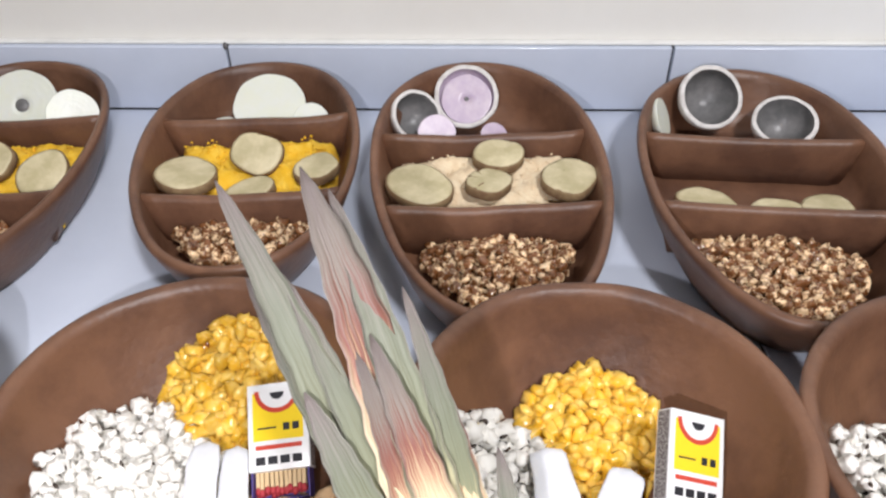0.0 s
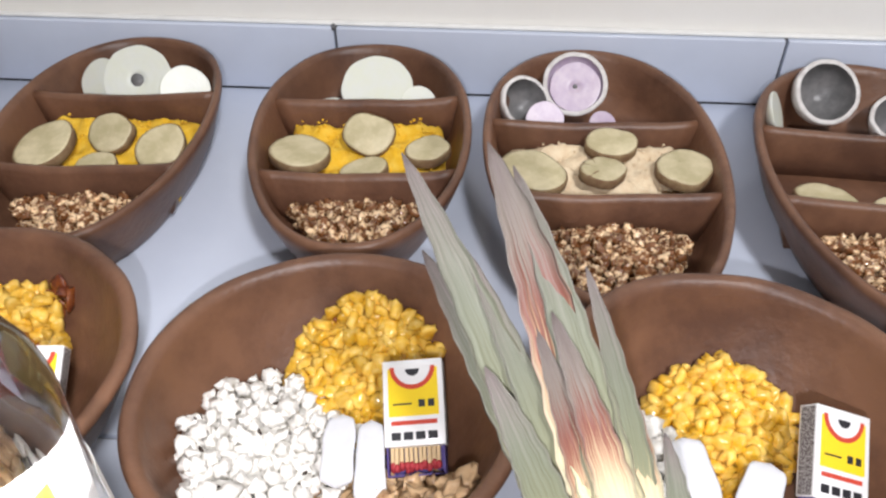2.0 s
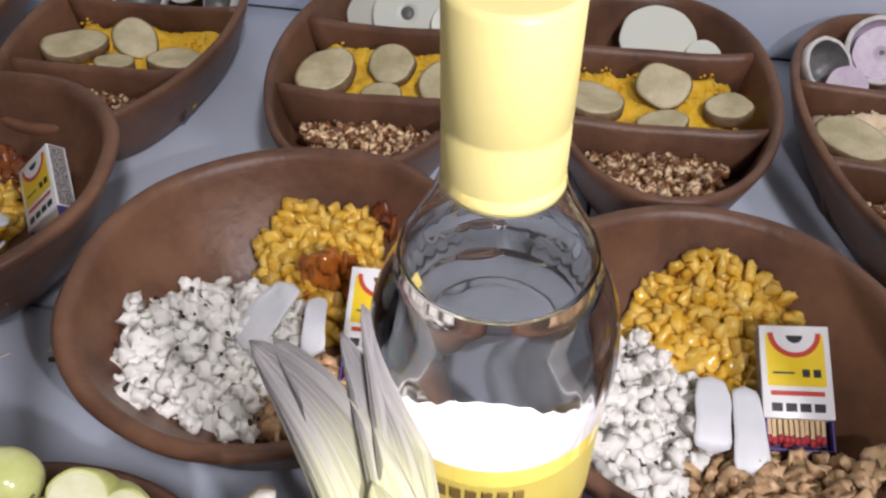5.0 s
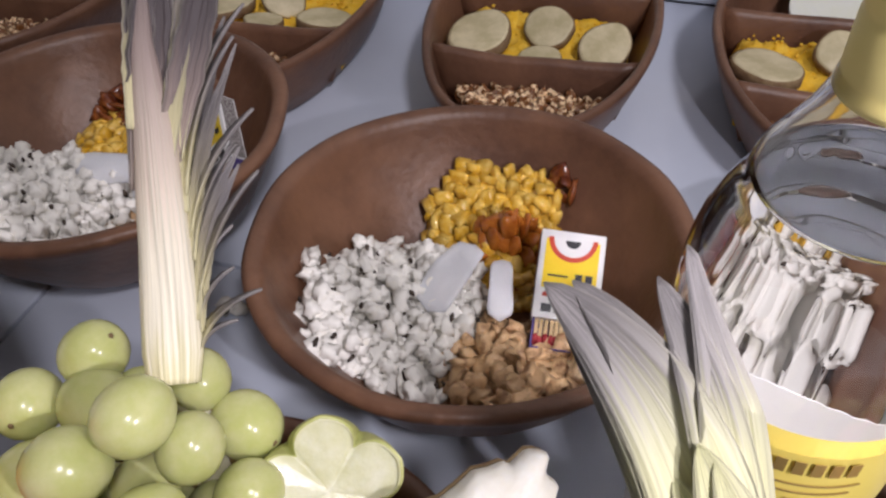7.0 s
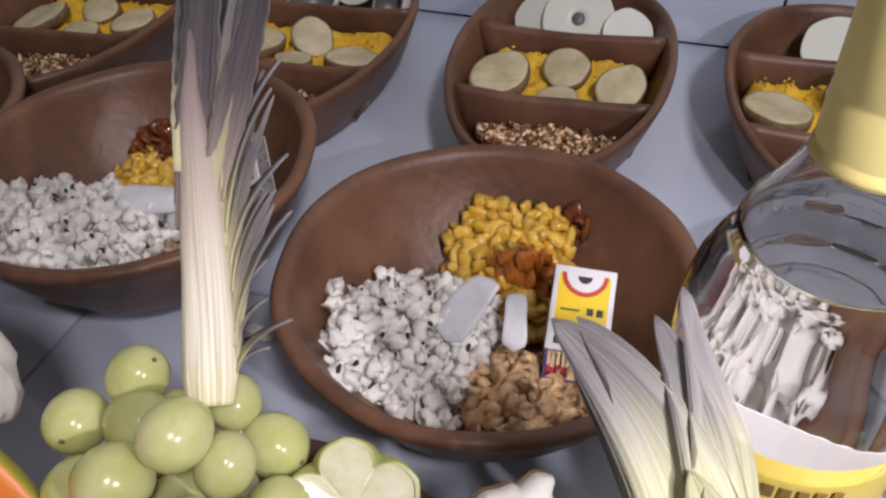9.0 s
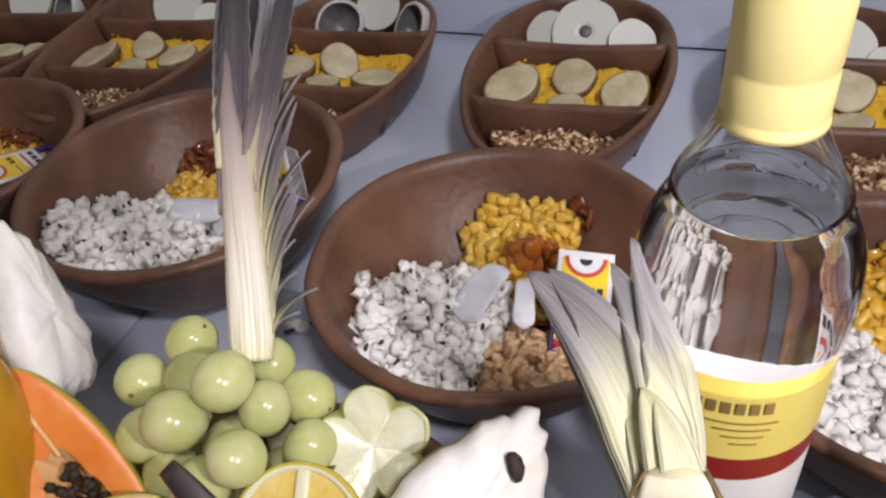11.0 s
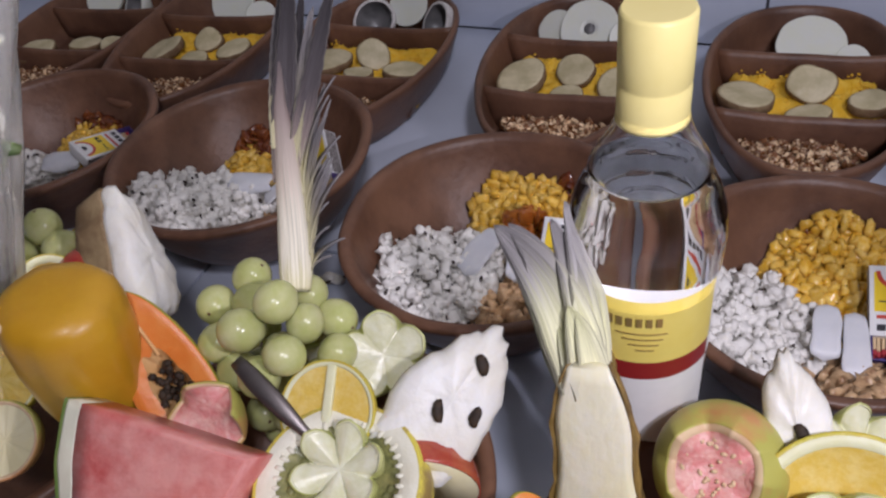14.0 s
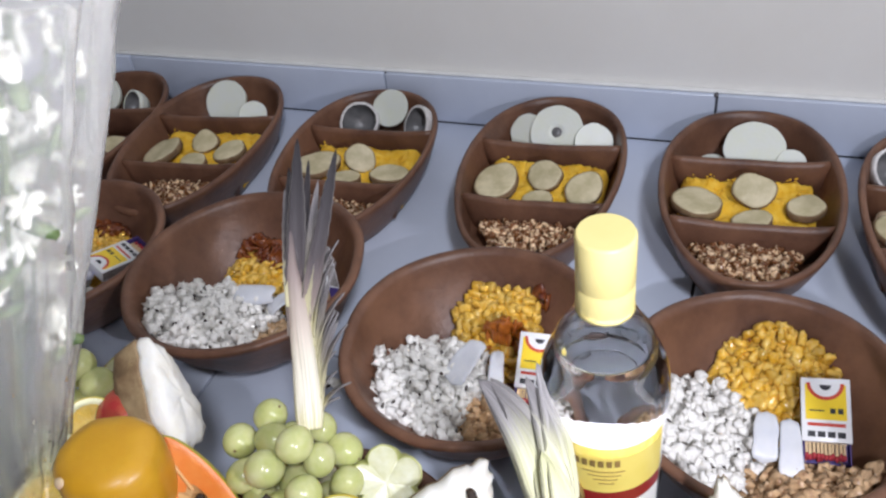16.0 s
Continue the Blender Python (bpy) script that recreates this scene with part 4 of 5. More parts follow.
LEAF_RED = leaf_material("reddish_crown_leaf", [(0.0, (0.84, 0.79, 0.54)), (0.46, (0.78, 0.69, 0.44)), (0.57, (0.50, 0.32, 0.20)), (0.66, (0.22, 0.065, 0.045)), (0.80, (0.20, 0.165, 0.135)), (1.0, (0.15, 0.12, 0.115))])
LEAF_FOOT = leaf_material("yellow_green_leaf_foot", [(0.0, (0.84, 0.79, 0.54)), (0.5, (0.80, 0.78, 0.50)), (1.0, (0.66, 0.66, 0.36))])


def leaf(parent, foot, tip, width, mat, sag=(0, 0, 0), side=(1, 0, 0), spikes=True, seed=0):
    """A long channelled leaf from foot to tip, with thickness and small teeth along its edges."""
    a, c = Vector(foot), Vector(tip)
    mid = (a + c) / 2 + Vector(sag)
    n = 22
    verts, along, across, faces = [], [], [], []
    for i in range(n + 1):
        u = i / n
        p = a * (1 - u) ** 2 + mid * 2 * u * (1 - u) + c * u * u
        d = ((mid - a) * (1 - u) + (c - mid) * u).normalized()
        r = (Vector(side) - d * Vector(side).dot(d)).normalized()
        up = r.cross(d)
        w = width / 2 * min(1.0, 0.75 + u) * (1 - u ** 2.6) ** 0.75 + 0.0003
        if spikes and i % 2 and 0.2 < u < 0.97:
            w *= 1.14
        twist = 0.25 * noise.noise((seed * 3.3, u * 1.5, 0))
        r, up = r * math.cos(twist) + up * math.sin(twist), up * math.cos(twist) - r * math.sin(twist)
        for k, (x, z) in enumerate(((-1, 0.42), (-0.55, 0.10), (0, 0.0), (0.55, 0.10), (1, 0.42), (0.5, 0.04), (0, -0.07), (-0.5, 0.04))):
            thick = 0.0 if k < 5 else -0.0009
            verts.append(p + r * x * w + up * (z * w * 0.8 + thick))
            along.append(u)
            across.append(x)
    m = 8
    for i in range(n):
        for k in range(m):
            q, e = i * m + k, i * m + (k + 1) % m
            faces.append((q, e, e + m, q + m))
    faces.append(tuple(range(m - 1, -1, -1)))
    faces.append(tuple(range(n * m, n * m + m)))
    me = mesh_of("leaf", verts, faces, mat)
    for nm, vals in (("along", along), ("across", across)):
        me.attributes.new(nm, "FLOAT", "POINT").data.foreach_set("value", vals)
    return part("leaf", me, parent)


def wedge_body(parent, foot, top, width, depth, normal, lip=0.42):
    """The pineapple's flesh wedge from foot to top, its cut face along normal, and its rind behind."""
    a, c, nrm = Vector(foot), Vector(top), Vector(normal).normalized()
    ax = (c - a).normalized()
    nrm = (nrm - ax * nrm.dot(ax)).normalized()
    r = ax.cross(nrm) * -1
    fl, rd = [], []
    for i in range(17):
        u = i / 16
        p = a.lerp(c, u)
        w = width / 2 * (1.0 - 0.12 * u - (0.88 - lip) * u ** 4) * (1 + 0.16 * noise.noise((u * 5, width * 90, 0)))
        dp = depth * (1.0 - 0.5 * u * u)
        fl.append([p + r * (w * x) - nrm * (dp * z) for x, z in ((-1, 0.04), (-0.8, 0.0), (-0.3, -0.02), (0.3, -0.02), (0.8, 0.0), (1, 0.04), (0.7, 0.45), (0, 0.62), (-0.7, 0.45))])
        bump = 1 + 0.10 * abs(math.sin(u * 19))
        rd.append([p + r * (w * x * bump) - nrm * (dp * z * bump) for x, z in ((-1.04, 0.0), (-1.09, 0.12), (-0.85, 0.58), (0, 0.86), (0.85, 0.58), (1.09, 0.12), (1.04, 0.0), (0.72, 0.46), (0, 0.64), (-0.72, 0.46))])
    v, f = loft(fl)
    part("flesh", mesh_of("flesh", v, f, PINE_FLESH), parent, "pale yellow cut flesh")
    v, f = loft(rd)
    part("rind", mesh_of("rind", v, f, PINE_RIND), parent, "brown knobbly rind")
    return ax, nrm, r


def pineapple(foot, top, width, depth, normal, label):
    p = thing("pineapple_wedge", Matrix(), label, "pineapple", "pineapple wedges")
    wedge_body(p, foot, top, width, depth, normal)
    return p


FRUIT = [(-0.650, 0.025), (-0.400, 0.030), (-0.140, 0.030), (0.110, 0.055)]
for k, (x, y) in enumerate(FRUIT):
    clay_bowl("fruit_bowl", x, y, 0.120, 0.082, "brown fired clay bowl filled with cut fruit", 20 + k)

def crown_core(parent, foot, axis, side, rows, depth, mat, label):
    """The solid foot of a halved crown: leaf bases pressed together, given as (height, near edge, far edge) rows."""
    f, a, b = Vector(foot), Vector(axis).normalized(), Vector(side).normalized()
    n = b.cross(a)
    loops, along, across = [], [], []
    top = rows[-1][0]
    fine = []
    for (h0, l0, r0), (h1, l1, r1) in zip(rows, rows[1:]):
        for i in range(5):
            q = i / 5
            fine.append((h0 + (h1 - h0) * q, l0 + (l1 - l0) * q, r0 + (r1 - r0) * q))
    fine.append(rows[-1])
    for h, l, r in fine:
        row = []
        for k in range(24):
            g = 6.283 * k / 24
            x = (l + r) / 2 + (r - l) / 2 * math.cos(g) * (1 + 0.05 * noise.noise((math.cos(g) * 2, h * 60, 3)))
            ridge = 0.0002 * math.sin(x * 2200) + 0.0008 * noise.noise((x * 300, h * 25, 1))
            row.append(f + a * h + b * x + n * (depth * math.sin(g) * (1 - 0.5 * h / top) + ridge))
            along.append(h / top)
            across.append(0.8 * math.cos(g))
        loops.append(row)
    v, fc = loft(loops)
    me = mesh_of("crown_core", v, fc, mat)
    for nm, vals in (("along", along), ("across", across)):
        me.attributes.new(nm, "FLOAT", "POINT").data.foreach_set("value", vals)
    return part("crown_core", me, parent, label)


# pineapple of the second bowl: a tall halved crown behind the grapes
p = pineapple((-0.412, 0.090, 0.030), (-0.415, 0.104, 0.166), 0.020, 0.020, (0.1, -0.9, 0.3), "pineapple wedge with a tall half crown of grey leaves")
rng = random.Random(11)
FOOT = Vector((-0.415, 0.102, 0.172))
UP, SIDE = Vector((-0.239, 0.690, 0.680)).normalized(), Vector((0.858, 0.466, -0.173)).normalized()
OUTWARD = SIDE.cross(UP)


def on_crown(u, v, w=0.0):
    return FOOT + UP * u + SIDE * v + OUTWARD * w


crown_core(p, FOOT, UP, SIDE, [(-0.004, -0.0085, 0.0085), (0.006, -0.0100, 0.0095), (0.025, -0.0100, 0.0085), (0.050, -0.0105, 0.0060), (0.080, -0.0110, 0.0025), (0.110, -0.0110, -0.0035), (0.140, -0.0090, -0.0060)], 0.0055, CROWN_PALE, "pale solid foot of the halved crown")
# broad dark leaves at its top
for k, (u0, v0, u1, v1, w, mt) in enumerate(((0.060, -0.007, 0.200, 0.001, 0.014, LEAF_GREY), (0.070, -0.009, 0.180, -0.006, 0.009, LEAF_GREY), (0.062, -0.004, 0.186, 0.008, 0.008, LEAF_GREY), (0.070, 0.000, 0.191, 0.028, 0.011, LEAF_GREY),
                                             (0.060, -0.002, 0.170, 0.014, 0.006, LEAF_SIDE), (0.080, -0.010, 0.165, -0.010, 0.006, LEAF_SIDE))):
    leaf(p, on_crown(u0, v0, -0.003 + 0.001 * k), on_crown(u1, v1, -0.004 * (k % 3)), w, mt, OUTWARD * 0.006, SIDE, seed=k)
# narrow cut leaf layers along its side
for k in range(15):
    q = k / 14
    u0, v0 = 0.012 + 0.060 * q + rng.uniform(-0.003, 0.003), 0.0085 - 0.0055 * q
    u1, v1 = u0 + 0.055 + 0.035 * q + rng.uniform(-0.008, 0.010), 0.013 + rng.uniform(-0.004, 0.011) - 0.002 * q
    leaf(p, on_crown(u0, v0, 0.003 - 0.006 * rng.random()), on_crown(u1, v1, rng.uniform(-0.008, 0.006)), rng.uniform(0.0024, 0.0042), LEAF_SIDE, SIDE * -0.006 + UP * 0.004, SIDE + OUTWARD * rng.uniform(-0.6, 0.6), seed=20 + k)
# short tips that curl outward
for k, (u0, v0, u1, v1, w) in enumerate(((0.004, 0.0080, 0.016, 0.0210, 0.004), (0.008, 0.0085, 0.026, 0.0290, 0.005), (0.012, 0.0088, 0.034, 0.0200, 0.005), (0.020, 0.0088, 0.048, 0.0200, 0.005), (0.022, 0.0080, 0.066, 0.0290, 0.006),
                                         (0.036, 0.0070, 0.076, 0.0220, 0.006), (0.046, 0.0060, 0.088, 0.0280, 0.007), (0.058, 0.0050, 0.112, 0.0220, 0.007), (0.070, 0.0040, 0.126, 0.0260, 0.006))):
    leaf(p, on_crown(u0, v0), on_crown(u1, v1, 0.004 * math.sin(k * 2.1)), w, LEAF_SIDE, SIDE * -0.007 + UP * 0.003, SIDE * 0.5 + OUTWARD, seed=40 + k)
# pineapple of the third bowl, beside the bottle
p = pineapple((-0.218, 0.040, 0.036), (-0.236, 0.082, 0.178), 0.050, 0.032, (-0.05, -0.85, 0.55), "pineapple wedge with pale flesh and silvery leaves")
rng = random.Random(21)
for k, (tip, w, dx, sag) in enumerate((((-0.301, 0.136, 0.212), 0.030, -0.001, (0.016, 0.004, 0.016)), ((-0.293, 0.137, 0.214), 0.025, 0.002, (0.014, 0.004, 0.013)), ((-0.283, 0.134, 0.210), 0.022, 0.003, (0.012, 0.002, 0.012)), ((-0.264, 0.143, 0.230), 0.019, 0.004, (0.008, 0.004, 0.008)),
                                       ((-0.270, 0.138, 0.221), 0.018, 0.003, (0.008, 0.002, 0.010)), ((-0.283, 0.133, 0.176), 0.018, -0.005, (0.010, -0.002, 0.012)), ((-0.294, 0.136, 0.197), 0.026, -0.003, (0.012, 0.000, 0.014)))):
    leaf(p, (-0.237 + dx, 0.082 + 0.0012 * (k % 3), 0.160 - 0.0015 * (k % 4)), tip, w, LEAF_SILVER, sag, (0.69, 0.52, 0.48), False, seed=60 + k)
for k, (tip, w, dx) in enumerate((((-0.252, 0.104, 0.196), 0.020, 0.002), ((-0.247, 0.102, 0.194), 0.016, 0.005), ((-0.256, 0.100, 0.184), 0.015, -0.004))):
    leaf(p, (-0.236 + dx, 0.080, 0.158), tip, w, LEAF_FOOT, (0.006, -0.002, 0.004), (0.69, 0.52, 0.48), False, seed=75 + k)
for k in range(9):
    u = k / 8
    tip = Vector((-0.254 - 0.022 * u, 0.092 + 0.026 * u, 0.166 + 0.016 * u + rng.uniform(-0.003, 0.003)))
    leaf(p, (-0.241, 0.081, 0.158 + 0.010 * u), tip, 0.0040, LEAF_SILVER, (0.006, 0.000, 0.008), (0.6, 0.5, 0.3), seed=80 + k)
# pineapple of the fourth bowl: reddish crown
p = pineapple((0.060, 0.080, 0.018), (0.036, 0.144, 0.092), 0.056, 0.040, (0, -0.85, 0.5), "pineapple wedge with a reddish green leafy crown")
AX4 = Vector((-0.048, 0.081, 0.111))
crown_core(p, (0.036, 0.142, 0.084), AX4, (0.93, 0.36, 0.10), [(0.0, -0.017, 0.017), (0.030, -0.016, 0.016), (0.060, -0.013, 0.013), (0.090, -0.008, 0.008), (0.110, -0.004, 0.004)], 0.010, CROWN_PALE, "pale yellow bundle of leaf feet")
for k, (tip, w, dx, mt, sag) in enumerate((((-0.074, 0.269, 0.255), 0.021, -0.010, LEAF_GREEN, (0.004, -0.004, 0.014)), ((-0.039, 0.272, 0.260), 0.029, -0.002, LEAF_RED, (0.006, -0.004, 0.010)), ((-0.028, 0.270, 0.250), 0.020, 0.003, LEAF_GREEN, (0.006, -0.006, 0.014)),
                                           ((-0.065, 0.254, 0.215), 0.020, -0.013, LEAF_GREEN, (0.004, -0.004, 0.016)), ((-0.036, 0.209, 0.194), 0.019, -0.015, LEAF_GREEN, (0.002, -0.006, 0.018)), ((0.003, 0.240, 0.223), 0.013, 0.010, LEAF_GREEN, (0.006, -0.002, 0.010)),
                                           ((0.010, 0.232, 0.204), 0.012, 0.013, LEAF_RED, (0.006, -0.002, 0.010)), ((-0.010, 0.226, 0.210), 0.017, 0.004, LEAF_RED, (0.004, -0.008, 0.014)), ((-0.016, 0.222, 0.204), 0.016, -0.004, LEAF_RED, (0.004, -0.008, 0.012)),
                                           ((0.044, 0.214, 0.150), 0.013, 0.016, LEAF_GREEN, (0.006, -0.002, 0.010)), ((-0.046, 0.244, 0.226), 0.015, -0.008, LEAF_GREEN, (0.004, -0.004, 0.012)), ((-0.004, 0.205, 0.178), 0.018, 0.000, LEAF_FOOT, (0.002, -0.008, 0.010)),
                                           ((0.008, 0.205, 0.176), 0.014, 0.008, LEAF_FOOT, (0.002, -0.008, 0.010)))):
    leaf(p, (0.036 + dx, 0.143 + 0.003 * (k % 2), 0.086 + 0.003 * (k % 4)), tip, w, mt, sag, (0.88, 0.39, 0.27), seed=90 + k)


def grape(loc, r, spin):
    g = thing("grape", Matrix.Translation(loc) @ Euler((spin, spin * 1.7, spin * 2.3)).to_matrix().to_4x4(), "plump translucent green grape", "grape", "green grapes")
    g.scale = (r / 0.0125,) * 3
    part("skin", GRAPE_ME, g)
    part("stem_end", STEM_ME, g, "brown stem end", pose(0, 0, 0.0127))
    return g


v, f = blob(0.0125, 3, (0.96, 0.96, 1.06), 0.03, 3)
GRAPE_ME = mesh_of("grape_skin", v, f, GRAPE)
v, f = blob(0.0013, 1, (1, 1, 0.7), 0.3, 4)
STEM_ME = mesh_of("stem_end", v, f, STEM)
GRAPES = [(-0.449, 0.104, 0.167), (-0.412, 0.078, 0.181), (-0.415, 0.111, 0.156), (-0.466, 0.085, 0.157), (-0.430, 0.063, 0.168), (-0.400, 0.082, 0.163), (-0.396, 0.105, 0.144), (-0.397, 0.055, 0.166),
          (-0.384, 0.082, 0.142), (-0.441, 0.090, 0.160), (-0.431, 0.100, 0.153), (-0.452, 0.064, 0.150), (-0.414, 0.048, 0.150), (-0.462, 0.078, 0.132), (-0.440, 0.058, 0.136),
          (-0.422, 0.078, 0.136), (-0.446, 0.096, 0.134), (-0.420, 0.104, 0.128), (-0.394, 0.088, 0.118), (-0.430, 0.070, 0.110), (-0.450, 0.082, 0.108), (-0.410, 0.090, 0.104),
          (-0.406, 0.054, 0.112), (-0.436, 0.092, 0.082), (-0.414, 0.070, 0.082), (-0.442, 0.066, 0.084), (-0.424, 0.084, 0.056), (-0.404, 0.082, 0.060), (-0.440, 0.074, 0.058)]
for k, g in enumerate(GRAPES):
    grape(g, 0.0134 if k == 4 else 0.0121 + 0.0008 * math.sin(k * 2.3), k * 0.7 + 0.4)


def carved(name, m, r, lat, teeth, tooth, mats, label, category, rim=0.88, dip=0.25, squash=1.0, ridges=True, pulp_label="", group="", petals=0.0, spokes=False):
    """A fruit cut open with a zigzag edge: skin outside, a rim of pith, and the flesh inside."""
    t = thing(name, m, label, category, group)
    n = max(48, teeth * 16)
    l0 = radians(lat)

    def lp(q, z, wave):
        out = []
        for k in range(n):
            a = 2 * math.pi * k / n
            tri = 2 * abs((k * teeth / n) % 1 - 0.5) if teeth else 0
            if petals:
                d = 2 * min((k * teeth / n) % 1, 1 - (k * teeth / n) % 1)
                tri = 1 - 0.35 * d - 0.65 * d ** 4
            g = q * (1 - petals * wave * (1 - tri))
            out.append((g * math.cos(a), g * math.sin(a), z + wave * (tri - 0.5) * tooth))
        return out
    rr, zz = r * math.cos(l0), r * math.sin(l0) * squash
    outer = [lp(r * math.cos(b), r * math.sin(b) * squash, max(0, (b + 1.2) / (l0 + 1.2)) ** 3) for b in [radians(-88) + (l0 - radians(-88)) * i / 9 for i in range(10)]]
    v, f = loft(outer + [lp(rr * 0.985, zz + 0.0004, 1), lp(rr * 0.955, zz + 0.0002, 1)], True, False)
    part("rind", mesh_of("rind", v, f, mats[0]), t, "outer rind")
    v, f = loft([lp(rr * 0.957, zz, 1), lp(rr * 0.93, zz + 0.0002, 0.97), lp(rr * rim, zz - 0.0006, 0.95), lp(rr * (rim - 0.03), zz - 0.004, 0.8)], False, False)
    part("pith", mesh_of("pith", v, f, mats[1]), t, "pale rim")
    loops = []
    for q in (rim + 0.01, rim * 0.9, rim * 0.75, rim * 0.55, rim * 0.3, 0.06):
        row = lp(rr * q, zz - 0.0012 - dip * r * max(0.0, 1 - q / rim) ** 0.8, 0.93 * (q / rim) ** (1.3 if petals else 5))
        if ridges:
            row = [(x, y, z - 0.0016 * (q > 0.1) * (abs(math.sin(k * math.pi * (teeth or 9) / n)) < 0.3)) for k, (x, y, z) in enumerate(row)]
        loops.append(row)
    v, f = loft(loops, False, True)
    part("flesh", mesh_of("flesh", v, f, mats[2]), t, pulp_label or "moist cut flesh")
    if spokes:
        spoke = box_mesh("membrane", rr * 0.62, 0.0010, 0.0012, PITH, 0.0003, 1, (rr * 0.33, 0, 0))
        for k in range(teeth):
            part("membrane", spoke, t, "", pose(0, 0, zz - 0.0012 - tooth * 0.18, 0, 0, 360 * (k + 0.5) / teeth))
    return t


LIME, ORANGE, GUAVA = (LIME_RIND, PITH, LIME_FLESH), (ORANGE_RIND, PITH, ORANGE_FLESH), (GUAVA_SKIN, GUAVA_RIM, GUAVA_PINK)
PETALS = dict(rim=0.93, dip=0.06, petals=0.36, ridges=False)
carved("lime_flower", face((-0.360, 0.092, 0.137), (0.34, -0.56, 0.76), 14), 0.0266, 0, 5, 0.006, LIME, "lime half cut into a flower shape", "lime", group="carved limes", **PETALS)
o = carved("orange_half", face((-0.370, 0.043, 0.143), (0.1, -0.60, 0.79), 90), 0.02755, 0, 0, 0, ORANGE, "orange half with its cut face up", "orange", dip=0.06, ridges=False)
part("membrane", box_mesh("membrane", 0.050, 0.0055, 0.0030, PITH, 0.0010, 2), o, "white middle membrane", pose(0, 0, -0.0012))
carved("guava_half", face((-0.4389, 0.0221, 0.1328), (0.15, -0.72, 0.68), 20), 0.0228, 5, 4, 0.018, GUAVA, "pink guava half cut with a zigzag edge", "guava", group="guavas", ridges=False, dip=0.12)
carved("lime_flower", face((-0.3516, 0.0178, 0.1330), (0.10, -0.42, 0.90), 20), 0.0255, 0, 6, 0.012, LIME, "lime half cut into a flower set in passion fruit", "lime", group="carved limes", **PETALS)
ps = carved("passion_fruit_half", face((-0.3487, 0.0129, 0.1176), (0.04, -0.16, 0.98)), 0.0475, 20, 0, 0, (PASSION_RIND, PASSION_PITH, PASSION_PULP), "yellow passion fruit half with thick white rim and green pulp", "passion fruit", rim=0.74, dip=0.30, squash=1.05, ridges=False, pulp_label="green seedy pulp")
v, f = blob(0.0026, 1, (0.7, 1.3, 0.6), 0.2, 7)
tooth_me = mesh_of("pith_tooth", v, f, PASSION_PITH)
v, f = blob(0.0036, 1, (1, 1, 0.8), 0.2, 8)
pulp_me = mesh_of("pulp_bead", v, f, PASSION_PULP)
for k in range(38):
    a = 2 * math.pi * k / 38
    part("pith_tooth", tooth_me, ps, "", pose(0.0332 * math.cos(a), 0.0332 * math.sin(a), 0.0158, 25 * math.sin(k), 0, math.degrees(a) + 90))
    q = 0.028 + 0.0035 * math.sin(k * 2.7)
    part("pulp_bead", pulp_me, ps, "", pose(q * math.cos(a), q * math.sin(a), 0.0095 + 0.0015 * math.cos(k * 1.9)))
carved("orange_flower", face((-0.3993, -0.0718, 0.144), (0.20, -0.50, 0.82), 12), 0.0323, 5, 6, 0.020, ORANGE, "orange half cut into a flower shape", "orange", rim=0.90, dip=0.30, ridges=False)
gv = carved("guava_half", face((-0.1689, 0.096, 0.1054), (-0.12, -0.66, 0.74), 10), 0.03515, 46, 5, 0.011, GUAVA, "large guava opened with a star-shaped cut", "guava", group="guavas", dip=0.16, rim=0.80, ridges=False)
v, f = blob(0.0016, 1, (0.8, 1.3, 0.6), 0.2, 3)
seed_me = mesh_of("pale_seed", v, f, GUAVA_RIM)
rng = random.Random(6)
for k in range(34):
    q, a = 0.017 * math.sqrt(rng.random()), rng.uniform(0, 6.283)
    part("pale_seed", seed_me, gv, "", pose(q * math.cos(a), q * math.sin(a), 0.0206 + 0.05 * q, k * 20, 0, k * 50))
carved("melon_half", face((-0.1069, 0.0712, 0.1145), (-0.06, -0.52, 0.85)), 0.0475, 4, 0, 0, (ORANGE_RIND, PITH, ORANGE_FLESH), "yellow fruit half hollowed and filled with lime and grape", "passion fruit", rim=0.86, dip=0.60, ridges=False, pulp_label="yellow flesh")
carved("lime_flower", face((-0.1085, 0.0616, 0.1183), (-0.05, -0.55, 0.83)), 0.02755, 0, 5, 0.014, LIME, "lime half set inside a yellow fruit half", "lime", group="carved limes", **PETALS)
carved("lime_flower", face((-0.1043, 0.1189, 0.1181), (0.2, -0.5, 0.85), 30), 0.0228, 0, 6, 0.014, LIME, "lime half cut into a flower shape", "lime", group="carved limes", **PETALS)
for k, (x, y, z) in enumerate(((-0.212, 0.032, 0.1231), (-0.1872, 0.0365, 0.1209), (-0.1642, 0.0333, 0.1131), (-0.1974, 0.0168, 0.1021), (-0.2222, 0.0141, 0.1024), (-0.1024, 0.0545, 0.1411), (-0.1944, 0.0494, 0.1038))):
    grape((x, y, z), 0.0128, k * 1.1)


